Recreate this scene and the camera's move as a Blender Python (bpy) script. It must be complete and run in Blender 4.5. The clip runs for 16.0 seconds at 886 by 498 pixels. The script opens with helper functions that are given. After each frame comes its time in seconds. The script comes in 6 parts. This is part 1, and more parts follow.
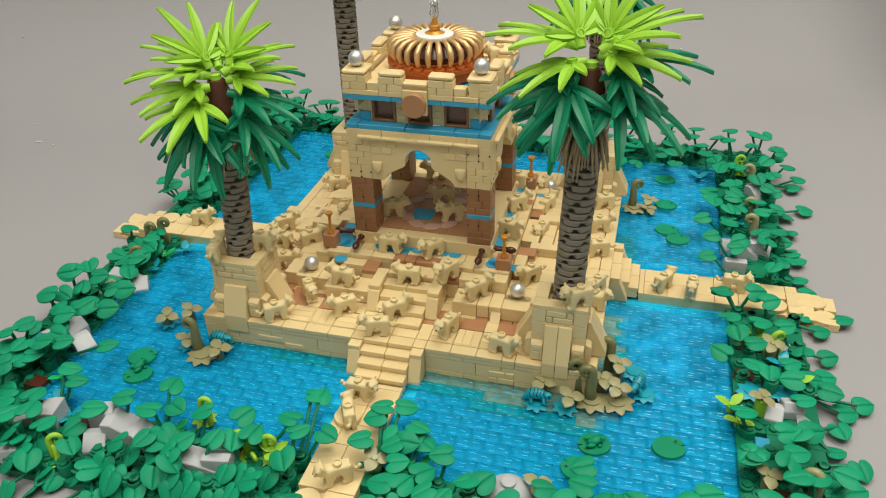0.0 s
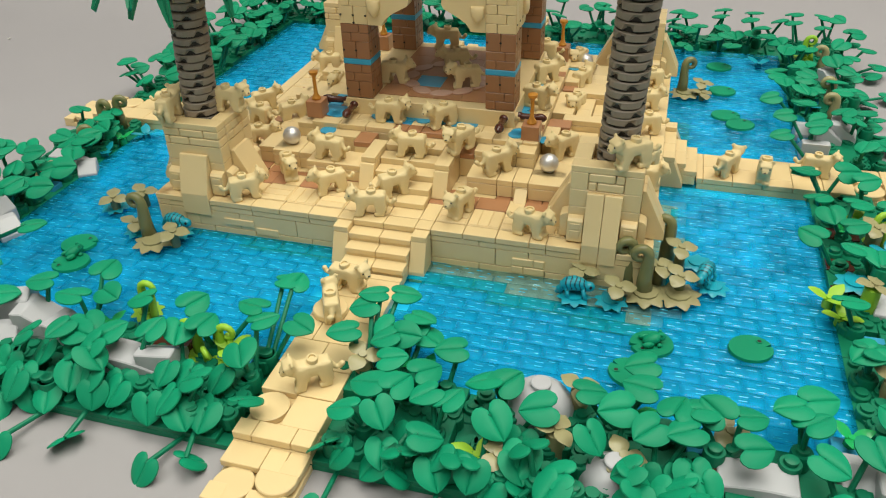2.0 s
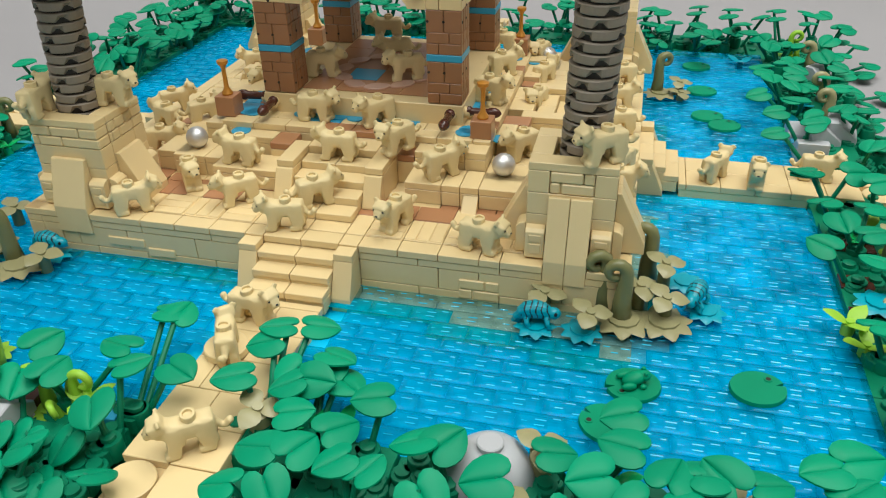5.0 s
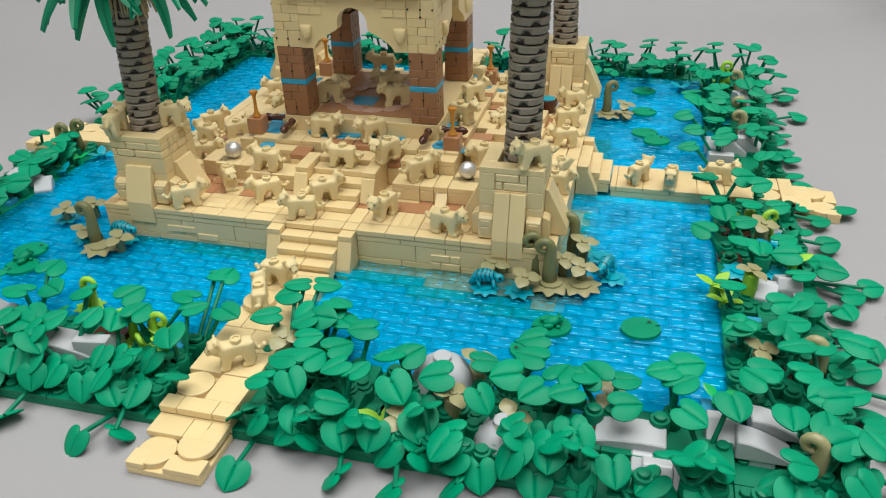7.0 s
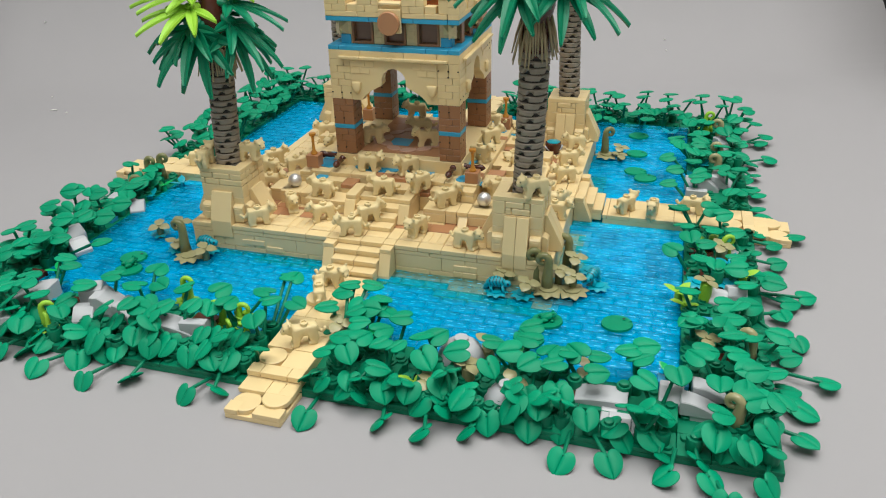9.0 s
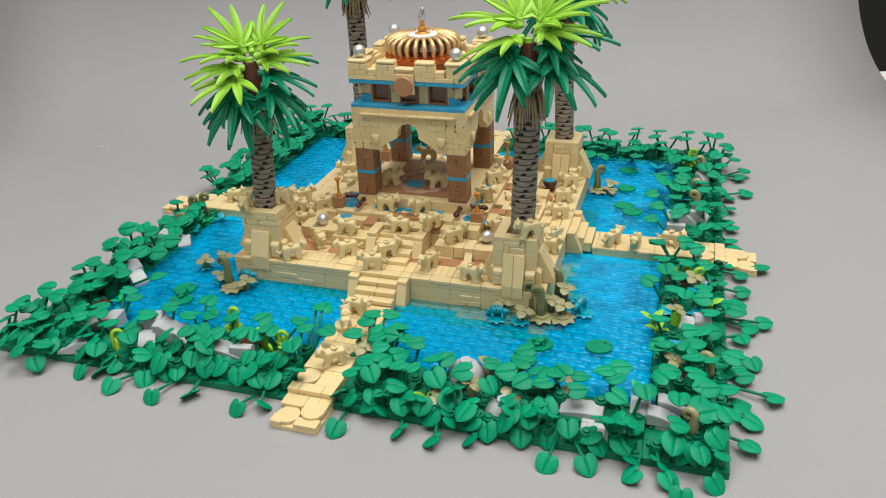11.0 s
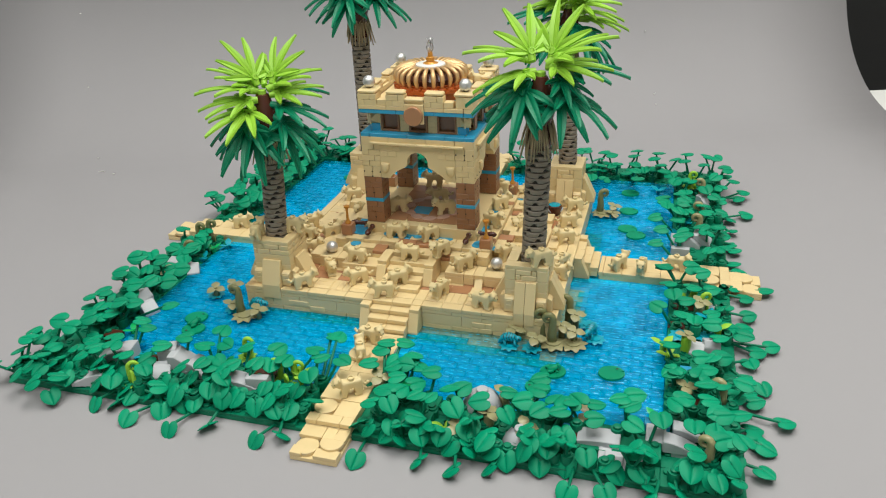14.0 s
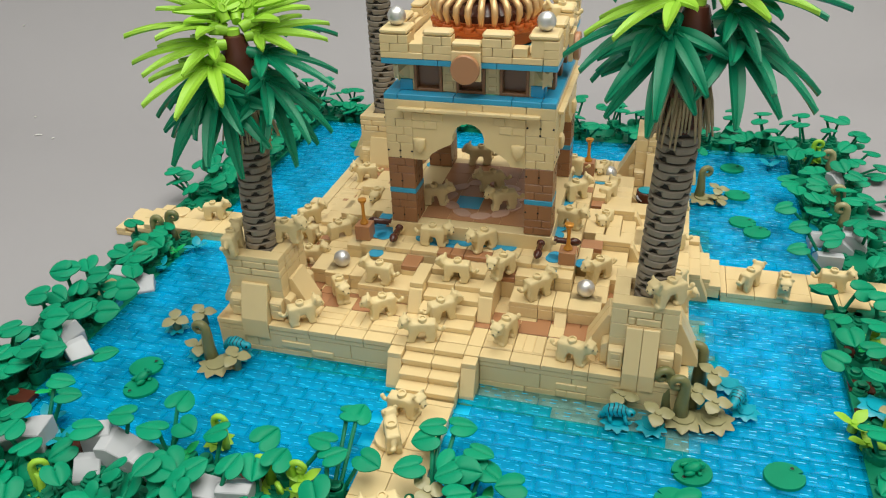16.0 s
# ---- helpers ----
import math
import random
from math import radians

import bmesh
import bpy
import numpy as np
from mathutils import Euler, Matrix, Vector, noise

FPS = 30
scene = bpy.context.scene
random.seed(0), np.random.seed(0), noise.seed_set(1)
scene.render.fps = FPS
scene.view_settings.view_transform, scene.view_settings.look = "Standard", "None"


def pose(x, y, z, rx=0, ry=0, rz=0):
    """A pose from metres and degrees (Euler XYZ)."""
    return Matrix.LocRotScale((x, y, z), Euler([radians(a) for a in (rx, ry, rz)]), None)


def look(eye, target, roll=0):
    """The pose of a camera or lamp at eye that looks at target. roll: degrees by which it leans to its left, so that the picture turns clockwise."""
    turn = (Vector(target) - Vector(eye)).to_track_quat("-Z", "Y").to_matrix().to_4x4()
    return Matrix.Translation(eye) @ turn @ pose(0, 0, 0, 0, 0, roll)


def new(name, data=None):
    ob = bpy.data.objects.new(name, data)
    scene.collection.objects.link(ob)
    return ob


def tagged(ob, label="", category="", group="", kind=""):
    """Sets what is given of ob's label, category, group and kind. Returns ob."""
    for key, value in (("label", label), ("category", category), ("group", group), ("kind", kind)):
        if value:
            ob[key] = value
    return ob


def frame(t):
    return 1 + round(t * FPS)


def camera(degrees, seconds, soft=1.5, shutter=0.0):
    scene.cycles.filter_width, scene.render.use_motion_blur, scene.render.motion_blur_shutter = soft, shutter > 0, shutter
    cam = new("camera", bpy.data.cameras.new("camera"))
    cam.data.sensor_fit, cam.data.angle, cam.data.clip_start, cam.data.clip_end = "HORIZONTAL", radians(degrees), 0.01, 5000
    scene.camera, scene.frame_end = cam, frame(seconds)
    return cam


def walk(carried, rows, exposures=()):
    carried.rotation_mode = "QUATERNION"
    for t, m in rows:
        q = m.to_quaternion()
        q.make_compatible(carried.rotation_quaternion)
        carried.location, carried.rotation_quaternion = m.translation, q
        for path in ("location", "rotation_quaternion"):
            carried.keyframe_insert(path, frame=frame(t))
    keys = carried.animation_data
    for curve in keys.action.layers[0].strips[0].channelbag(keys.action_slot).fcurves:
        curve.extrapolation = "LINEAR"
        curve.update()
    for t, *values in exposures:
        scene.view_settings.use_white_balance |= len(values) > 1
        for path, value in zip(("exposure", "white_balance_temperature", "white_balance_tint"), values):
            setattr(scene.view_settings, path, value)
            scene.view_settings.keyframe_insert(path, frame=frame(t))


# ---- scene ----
cam = camera(59.96, 16.0, soft=1.1)
PATH = [
    (0, (0.13604, -0.34952, 0.32985), (0.02127, 0.05806, 0.06395), -1.55),
    (0.5, (0.13585, -0.33481, 0.30309), (0.02604, 0.07051, 0.03169), -1.31),
    (1, (0.12972, -0.32733, 0.27781), (0.01902, 0.07679, 0.00499), -1.59),
    (1.5, (0.12583, -0.31907, 0.25056), (0.00644, 0.08053, -0.02525), -2.09),
    (2, (0.11958, -0.29680, 0.22662), (-0.00007, 0.10011, -0.05293), -1.67),
    (2.5, (0.11601, -0.25315, 0.19726), (-0.00235, 0.14558, -0.08023), -1.67),
    (3, (0.10731, -0.21764, 0.17389), (-0.00466, 0.18419, -0.10177), -1.53),
    (3.5, (0.10565, -0.19973, 0.15911), (0.00487, 0.20552, -0.11587), -0.61),
    (3.7, (0.10252, -0.20022, 0.16088), (0.00617, 0.20625, -0.11388), -0.25),
    (5.8, (0.13887, -0.27673, 0.20252), (0.02874, 0.13640, -0.05671), -1.56),
    (6, (0.14387, -0.28578, 0.20745), (0.03357, 0.12719, -0.05195), -1.33),
    (6.5, (0.15550, -0.30566, 0.21703), (0.04426, 0.10828, -0.04042), -1.50),
    (7, (0.16005, -0.32636, 0.22285), (0.04684, 0.08850, -0.03225), -1.62),
    (7.5, (0.16421, -0.34752, 0.23798), (0.04635, 0.06970, -0.01109), -1.56),
    (8, (0.17159, -0.37423, 0.24704), (0.04718, 0.04456, 0.00387), -1.61),
    (8.5, (0.18059, -0.39817, 0.25555), (0.05431, 0.02237, 0.01638), -1.50),
    (9, (0.18525, -0.41810, 0.26152), (0.05629, 0.00413, 0.02680), -1.42),
    (9.2, (0.18050, -0.42251, 0.27582), (0.05457, -0.00352, 0.03378), -1.22),
    (11.5, (0.21242, -0.49342, 0.32096), (0.07063, -0.07023, 0.09555), -2.34),
    (12, (0.20558, -0.50992, 0.32495), (0.05825, -0.08575, 0.10500), -1.77),
    (12.5, (0.20550, -0.52100, 0.32471), (0.05543, -0.09645, 0.10736), -2.14),
    (13, (0.20750, -0.51992, 0.32882), (0.06394, -0.09388, 0.11002), -2.48),
    (13.5, (0.20080, -0.51340, 0.33491), (0.06440, -0.08566, 0.11482), -2.34),
    (14, (0.19133, -0.48172, 0.33271), (0.06040, -0.05488, 0.10764), -2.32),
    (14.5, (0.17092, -0.43195, 0.32003), (0.04613, -0.00986, 0.08282), -1.24),
    (15, (0.14611, -0.40188, 0.30623), (0.02226, 0.01575, 0.06077), 0.44),
    (15.5, (0.11421, -0.35355, 0.28489), (-0.01221, 0.05912, 0.03246), -0.53),
    (16, (0.09693, -0.30297, 0.28057), (-0.02511, 0.10772, 0.02281), -2.18),
]
walk(cam, [(t, look(eye, target, roll)) for t, eye, target, roll in PATH], ((0, -0.16, 7100, 6), (2, -0.03, 7050, 6), (3.5, -0.08, 6800, 6), (6, 0.0, 6450, 6), (9, 0.0, 6500, 7), (12, -0.06, 6550, 6.5), (13.5, -0.1, 6550, 6.5), (14.5, -0.05, 6650, 6), (16, -0.05, 6750, 6)))

# ---- world and light ----
U, ZT = 0.008, 3.5          # one stud is 8 mm; heights below are in studs above the platform's edge


def P(x, y, z):
    return Vector((x * U, y * U, (z + ZT) * U))


world = bpy.data.worlds.new("room_light")
world.use_nodes = True
world.node_tree.nodes["Background"].inputs[0].default_value = (0.95, 0.97, 1.0, 1)
world.node_tree.nodes["Background"].inputs[1].default_value = 0.42
scene.world = world


def area_lamp(name, eye, target, w, h, watts, color):
    data = bpy.data.lights.new(name, "AREA")
    data.shape, data.size, data.size_y, data.energy, data.color = "RECTANGLE", w, h, watts, color
    ob = new(name, data)
    ob.matrix_world = look(eye, target)
    return ob


# unseen overhead key light, placed to suit the direction of the soft shadows
area_lamp("overhead_area_light", (0.42, 0.27, 1.75), (0.4, 0.24, 0), 1.6, 0.9, 29.5, (1.0, 0.98, 0.94))
# added fill over the front, with no visible source, to brighten the near paper
area_lamp("overhead_area_light", (-0.1, -0.72, 1.75), (-0.1, -0.7, 0), 2.0, 0.7, 23.5, (0.97, 0.99, 0.97))

# ---- materials ----


def plastic(name, color, rough=0.32, vary=0.06, grain=0.02, metal=0.0, coat=0.0, scale=260.0, gloss=0.5):
    m = bpy.data.materials.new(name)
    m.use_nodes = True
    nt = m.node_tree
    b = nt.nodes["Principled BSDF"]
    geo = nt.nodes.new("ShaderNodeTexCoord")
    n1 = nt.nodes.new("ShaderNodeTexNoise")
    n1.inputs["Scale"].default_value, n1.inputs["Detail"].default_value = scale * 0.25, 3
    n2 = nt.nodes.new("ShaderNodeTexNoise")
    n2.inputs["Scale"].default_value, n2.inputs["Detail"].default_value = scale * 6, 4
    nt.links.new(geo.outputs["Object"], n1.inputs["Vector"])
    nt.links.new(geo.outputs["Object"], n2.inputs["Vector"])
    info = nt.nodes.new("ShaderNodeObjectInfo")
    add = nt.nodes.new("ShaderNodeMath")
    add.operation = "ADD"
    nt.links.new(info.outputs["Random"], add.inputs[0])
    nt.links.new(n1.outputs["Fac"], add.inputs[1])
    ramp = nt.nodes.new("ShaderNodeMapRange")
    ramp.inputs["From Min"].default_value, ramp.inputs["From Max"].default_value = 0.2, 1.8
    ramp.inputs["To Min"].default_value, ramp.inputs["To Max"].default_value = 1 - vary, 1 + vary
    nt.links.new(add.outputs[0], ramp.inputs["Value"])
    mul = nt.nodes.new("ShaderNodeVectorMath")
    mul.operation = "SCALE"
    mul.inputs[0].default_value = color
    nt.links.new(ramp.outputs["Result"], mul.inputs["Scale"])
    nt.links.new(mul.outputs["Vector"], b.inputs["Base Color"])
    rr = nt.nodes.new("ShaderNodeMapRange")
    rr.inputs["To Min"].default_value, rr.inputs["To Max"].default_value = rough * 0.8, rough * 1.25
    nt.links.new(n1.outputs["Fac"], rr.inputs["Value"])
    nt.links.new(rr.outputs["Result"], b.inputs["Roughness"])
    bump = nt.nodes.new("ShaderNodeBump")
    bump.inputs["Strength"].default_value, bump.inputs["Distance"].default_value = grain, 0.0004
    nt.links.new(n2.outputs["Fac"], bump.inputs["Height"])
    nt.links.new(bump.outputs["Normal"], b.inputs["Normal"])
    b.inputs["Metallic"].default_value = metal
    b.inputs["Specular IOR Level"].default_value = gloss
    b.inputs["Coat Weight"].default_value = coat
    return m


TAN = plastic("tan_plastic", (0.755, 0.58, 0.305))
TAN2 = plastic("tan_plastic_cub", (0.73, 0.585, 0.315), 0.5, gloss=0.35)
NOUGAT = plastic("nougat_plastic", (0.42, 0.20, 0.095))
ROSE = plastic("rose_plastic", (0.55, 0.335, 0.25))
BROWN = plastic("brown_plastic", (0.30, 0.135, 0.06))
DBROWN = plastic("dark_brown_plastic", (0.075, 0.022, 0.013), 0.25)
AZURE = plastic("azure_plastic", (0.03, 0.33, 0.55))
TEAL = plastic("teal_plastic", (0.0, 0.32, 0.42))
GREEN = plastic("green_plastic", (0.0, 0.268, 0.134), 0.48, vary=0.16, gloss=0.22)
DGREEN = plastic("dark_green_plastic", (0.001, 0.185, 0.095), 0.45, gloss=0.3)
BANKGREEN = plastic("mid_green_plastic", (0.001, 0.20, 0.10), 0.45, gloss=0.3)
PALM = plastic("palm_green_plastic", (0.0, 0.205, 0.10), 0.4, vary=0.12, gloss=0.4)
LIME = plastic("lime_plastic", (0.29, 0.55, 0.04), 0.48)
OLIVE = plastic("olive_plastic", (0.19, 0.19, 0.078))
SAND = plastic("dark_tan_plastic", (0.32, 0.295, 0.15))
TRUNK = plastic("trunk_plastic", (0.25, 0.205, 0.155), 0.45)
# near-black that paints shade into recesses: trunk grooves, pin holes, lily pad hole
DARK = plastic("painted_recess_shade", (0.02, 0.015, 0.011), 0.5)
GREY = plastic("light_grey_plastic", (0.46, 0.47, 0.495))
WHITE = plastic("white_plastic", (0.8, 0.79, 0.76))
GOLD = plastic("gold_plastic", (0.72, 0.47, 0.23), 0.4, metal=0.6)
ORANGE = plastic("pearl_gold_plastic", (0.62, 0.27, 0.04), 0.3, metal=0.3)
RUST = plastic("rust_orange_plastic", (0.45, 0.10, 0.02))
PANE = plastic("brown_glazing_plastic", (0.2, 0.1, 0.052), 0.12, gloss=0.6)
SILVER = plastic("silver_plastic", (0.68, 0.67, 0.66), 0.4, metal=0.75)


def see_through(name, color, tint, share):
    """Tinted clear plastic: part of the light goes straight through; a moulded grid underneath breaks it up."""
    m = plastic(name, color, 0.07, vary=0.1, grain=0.0)
    nt = m.node_tree
    b = nt.nodes["Principled BSDF"]
    coord = nt.nodes.new("ShaderNodeTexCoord")
    stretch = nt.nodes.new("ShaderNodeMapping")
    stretch.inputs["Scale"].default_value = (200, 640, 0)
    cells = nt.nodes.new("ShaderNodeTexVoronoi")
    cells.distance = "CHEBYCHEV"
    cells.inputs["Scale"].default_value = 1.0
    nt.links.new(coord.outputs["Object"], stretch.inputs["Vector"])
    nt.links.new(stretch.outputs["Vector"], cells.inputs["Vector"])
    tone = nt.nodes.new("ShaderNodeMapRange")
    tone.inputs["To Min"].default_value, tone.inputs["To Max"].default_value = 0.86, 1.1
    nt.links.new(cells.outputs["Color"], tone.inputs["Value"])
    cloud = nt.nodes.new("ShaderNodeTexNoise")
    cloud.inputs["Scale"].default_value, cloud.inputs["Detail"].default_value = 55.0, 2
    nt.links.new(coord.outputs["Object"], cloud.inputs["Vector"])
    drift = nt.nodes.new("ShaderNodeMapRange")
    drift.inputs["From Min"].default_value, drift.inputs["From Max"].default_value = 0.3, 0.7
    drift.inputs["To Min"].default_value, drift.inputs["To Max"].default_value = 0.72, 1.14
    nt.links.new(cloud.outputs["Fac"], drift.inputs["Value"])
    shade = nt.nodes.new("ShaderNodeMath")
    shade.operation = "MULTIPLY"
    nt.links.new(tone.outputs["Result"], shade.inputs[0])
    nt.links.new(drift.outputs["Result"], shade.inputs[1])
    body = nt.nodes.new("ShaderNodeVectorMath")
    body.operation = "SCALE"
    body.inputs[0].default_value = color
    nt.links.new(shade.outputs[0], body.inputs["Scale"])
    nt.links.new(body.outputs["Vector"], b.inputs["Base Color"])
    hue = nt.nodes.new("ShaderNodeVectorMath")
    hue.operation = "SCALE"
    hue.inputs[0].default_value = tint
    nt.links.new(shade.outputs[0], hue.inputs["Scale"])
    clear, mix = nt.nodes.new("ShaderNodeBsdfTransparent"), nt.nodes.new("ShaderNodeMixShader")
    nt.links.new(hue.outputs["Vector"], clear.inputs["Color"])
    mix.inputs["Fac"].default_value = share
    wave_map = nt.nodes.new("ShaderNodeMapping")
    wave_map.inputs["Scale"].default_value = (90, 620, 90)
    wave = nt.nodes.new("ShaderNodeTexNoise")
    wave.inputs["Scale"].default_value, wave.inputs["Detail"].default_value = 1.0, 3
    nt.links.new(coord.outputs["Object"], wave_map.inputs["Vector"])
    nt.links.new(wave_map.outputs["Vector"], wave.inputs["Vector"])
    ripple = nt.nodes.new("ShaderNodeBump")
    ripple.inputs["Strength"].default_value, ripple.inputs["Distance"].default_value = 0.35, 0.0006
    nt.links.new(wave.outputs["Fac"], ripple.inputs["Height"])
    nt.links.new(ripple.outputs["Normal"], b.inputs["Normal"])
    b.inputs["Specular IOR Level"].default_value = 0.27
    out = nt.nodes["Material Output"]
    nt.links.new(b.outputs[0], mix.inputs[1])
    nt.links.new(clear.outputs[0], mix.inputs[2])
    nt.links.new(mix.outputs[0], out.inputs["Surface"])
    return m


WATER = see_through("blue_water_plastic", (0.0, 0.44, 0.75), (0.03, 0.88, 1.0), 0.6)
WATER_DEEP = see_through("deep_blue_water_plastic", (0.0, 0.43, 0.69), (0.04, 0.86, 1.0), 0.58)
WATER_CLEAR = see_through("pale_water_plastic", (0.12, 0.40, 0.46), (0.70, 0.92, 0.95), 0.76)
# opaque glossy blue for the small facets that imitate glints on the water
GLINT_RIPPLE = plastic("blue_glint_ripple", (0.035, 0.5, 0.74), 0.12, grain=0.0, gloss=0.45)
WATER_EDGE = see_through("clear_tile_edge", (0.1, 0.5, 0.7), (0.86, 0.98, 1.0), 0.95)
BED = plastic("pool_bed_plastic", (0.008, 0.55, 0.86), vary=0.2, scale=500)
SANDY = plastic("sandy_footing_plastic", (0.55, 0.50, 0.36))
BLACK = plastic("black_print", (0.01, 0.01, 0.01))
PAPER = plastic("grey_backdrop_paper", (0.33, 0.317, 0.33), 0.75, vary=0.03, grain=0.06, scale=40)
WALLM = plastic("white_wall_paint", (0.82, 0.81, 0.79), 0.7, scale=20)

# ---- mesh helpers (all sizes in studs) ----
ORIGIN, BOXES = {}, {}


def thing(name, label, category, x, y, z, group="", kind=""):
    ob = new(name)
    ob.empty_display_size = 0.004
    ob.location = P(x, y, z)
    ORIGIN[ob] = P(x, y, z)
    return tagged(ob, label, category, group, kind)


def finish(bm, name, mats, smooth=False):
    me = bpy.data.meshes.new(name)
    bm.to_mesh(me)
    bm.free()
    for m in mats if isinstance(mats, (list, tuple)) else [mats]:
        me.materials.append(m)
    if smooth:
        me.shade_smooth()
    return me


def place(name, me, parent, at, rot=(0, 0, 0), label="", scale=1.0):
    """One object on mesh me (metres) as a part of parent, at the place P(*at)."""
    ob = new(name, me)
    w = P(*at)
    ORIGIN[ob] = w
    if parent is not None:
        ob.parent = parent
        ob.location = w - ORIGIN[parent]
    else:
        ob.location = w
    ob.rotation_euler = [radians(a) for a in rot]
    if scale != 1.0:
        ob.scale = (scale, scale, scale)
    if label:
        ob["label"] = label
    return ob


def scaled(bm):
    bmesh.ops.scale(bm, vec=(U, U, U), verts=bm.verts)


def box_mesh(dx, dy, dz, mat, b=0.028):
    key = (round(dx, 3), round(dy, 3), round(dz, 3), mat.name, b)
    if key not in BOXES:
        bm = bmesh.new()
        bmesh.ops.create_cube(bm, size=1)
        bmesh.ops.scale(bm, vec=(dx, dy, dz), verts=bm.verts)
        if b:
            bmesh.ops.bevel(bm, geom=bm.edges[:], offset=min(b, dx / 3, dy / 3, dz / 3), segments=1, affect="EDGES")
        scaled(bm)
        BOXES[key] = finish(bm, "block", mat)
    return BOXES[key]


def block(name, parent, mat, x, y, z, dx, dy, dz, gap=0.035, b=0.028, label="", rot=(0, 0, 0)):
    """A brick, plate or tile from the corner (x, y, z), dx by dy by dz."""
    return place(name, box_mesh(dx - gap, dy - gap, dz - gap * 0.5, mat, b), parent, (x + dx / 2, y + dy / 2, z + dz / 2), rot, label)


def prism_bm(profile, width, bevel=0.028):
    """A solid with the (y, z) profile, extruded along x from -width/2 to width/2."""
    bm = bmesh.new()
    lo = [bm.verts.new((-width / 2, y, z)) for y, z in profile]
    hi = [bm.verts.new((width / 2, y, z)) for y, z in profile]
    n = len(profile)
    bm.faces.new(lo[::-1])
    bm.faces.new(hi)
    for i in range(n):
        bm.faces.new((lo[i], lo[(i + 1) % n], hi[(i + 1) % n], hi[i]))
    bmesh.ops.recalc_face_normals(bm, faces=bm.faces)
    if bevel:
        bmesh.ops.bevel(bm, geom=bm.edges[:], offset=bevel, segments=1, affect="EDGES")
    scaled(bm)
    return bm


def prism(name, parent, mat, profile, width, at, turn=0, label="", bevel=0.028):
    return place(name, finish(prism_bm(profile, width, bevel), name, mat), parent, at, (0, 0, turn), label)


def lathe_mesh(name, profile, mat, n=24, smooth=True):
    """A turned solid from (radius, z) pairs, bottom to top."""
    bm = bmesh.new()
    rings = [[bm.verts.new((r * math.cos(2 * math.pi * k / n), r * math.sin(2 * math.pi * k / n), z)) for k in range(n)] for r, z in profile]
    for a, c in zip(rings, rings[1:]):
        for k in range(n):
            bm.faces.new((a[k], a[(k + 1) % n], c[(k + 1) % n], c[k]))
    bm.faces.new(rings[0][::-1])
    bm.faces.new(rings[-1])
    scaled(bm)
    me = finish(bm, name, mat, smooth)
    if smooth:
        me.set_sharp_from_angle(angle=radians(38))
    return me


def tube_bm(bm, points, radii, n=8):
    """A bent tube through points (studs) with the given radii, closed at its ends."""
    rings = []
    for i, p in enumerate(points):
        a = Vector(points[max(i - 1, 0)])
        c = Vector(points[min(i + 1, len(points) - 1)])
        q = (c - a).to_track_quat("Z", "Y")
        r = radii[i] if isinstance(radii, (list, tuple)) else radii
        rings.append([bm.verts.new(Vector(p) + q @ Vector((r * math.cos(2 * math.pi * k / n), r * math.sin(2 * math.pi * k / n), 0))) for k in range(n)])
    for a, c in zip(rings, rings[1:]):
        for k in range(n):
            bm.faces.new((a[k], a[(k + 1) % n], c[(k + 1) % n], c[k]))
    bm.faces.new(rings[0][::-1])
    bm.faces.new(rings[-1])


def tube_mesh(name, points, radii, mat, n=8):
    bm = bmesh.new()
    tube_bm(bm, points, radii, n)
    scaled(bm)
    return finish(bm, name, mat, True)


def flat_tube_mesh(name, points, radii, mat, n=10):
    """A tube along points of the xz plane, with rings that never twist."""
    bm = bmesh.new()
    rings = []
    for i, p in enumerate(points):
        a, c = Vector(points[max(i - 1, 0)]), Vector(points[min(i + 1, len(points) - 1)])
        d = (c - a).normalized()
        across = Vector((-d.z, 0, d.x))
        rings.append([bm.verts.new(Vector(p) + radii[i] * (math.cos(2 * math.pi * k / n) * across + math.sin(2 * math.pi * k / n) * Vector((0, 1, 0)))) for k in range(n)])
    for a, c in zip(rings, rings[1:]):
        for k in range(n):
            bm.faces.new((a[k], a[(k + 1) % n], c[(k + 1) % n], c[k]))
    bm.faces.new(rings[0][::-1])
    bm.faces.new(rings[-1])
    bmesh.ops.recalc_face_normals(bm, faces=bm.faces)
    scaled(bm)
    return finish(bm, name, mat, True)


def ball_bm(bm, at, size, rot=(0, 0, 0), seg=12):
    m = Matrix.LocRotScale(at, Euler([radians(a) for a in rot]), size)
    return bmesh.ops.create_uvsphere(bm, u_segments=seg, v_segments=seg * 2 // 3, radius=1, matrix=m)["verts"]

# ---- table, backdrop and room ----


# the paper lies 19.5 degrees off the model: r runs along its width, f away from the camera
SWEEP = Matrix.Rotation(radians(19.5), 4, "Z")


def backdrop():
    bm = bmesh.new()
    prof = [(f, 0.0) for f in (-190, -100, -40, 20, 50)]
    for k in range(0, 17):
        a = math.pi / 2 * k / 16
        prof.append((54 + 26 * math.sin(a), 26 - 26 * math.cos(a)))
    prof += [(81, 60), (83, 120), (85, 170)]
    rows = [[bm.verts.new(SWEEP @ Vector((r * U, f * U, z * U))) for r in np.linspace(-76, 85, 9)] for f, z in prof]
    for a, c in zip(rows, rows[1:]):
        for k in range(8):
            bm.faces.new((a[k], a[k + 1], c[k + 1], c[k]))
    ob = new("backdrop", finish(bm, "backdrop", PAPER, True))
    sol = ob.modifiers.new("thickness", "SOLIDIFY")
    sol.thickness, sol.offset = 0.001, -1
    return tagged(ob, "seamless grey paper sweep curving up behind the model", "backdrop", kind="structure")


backdrop()


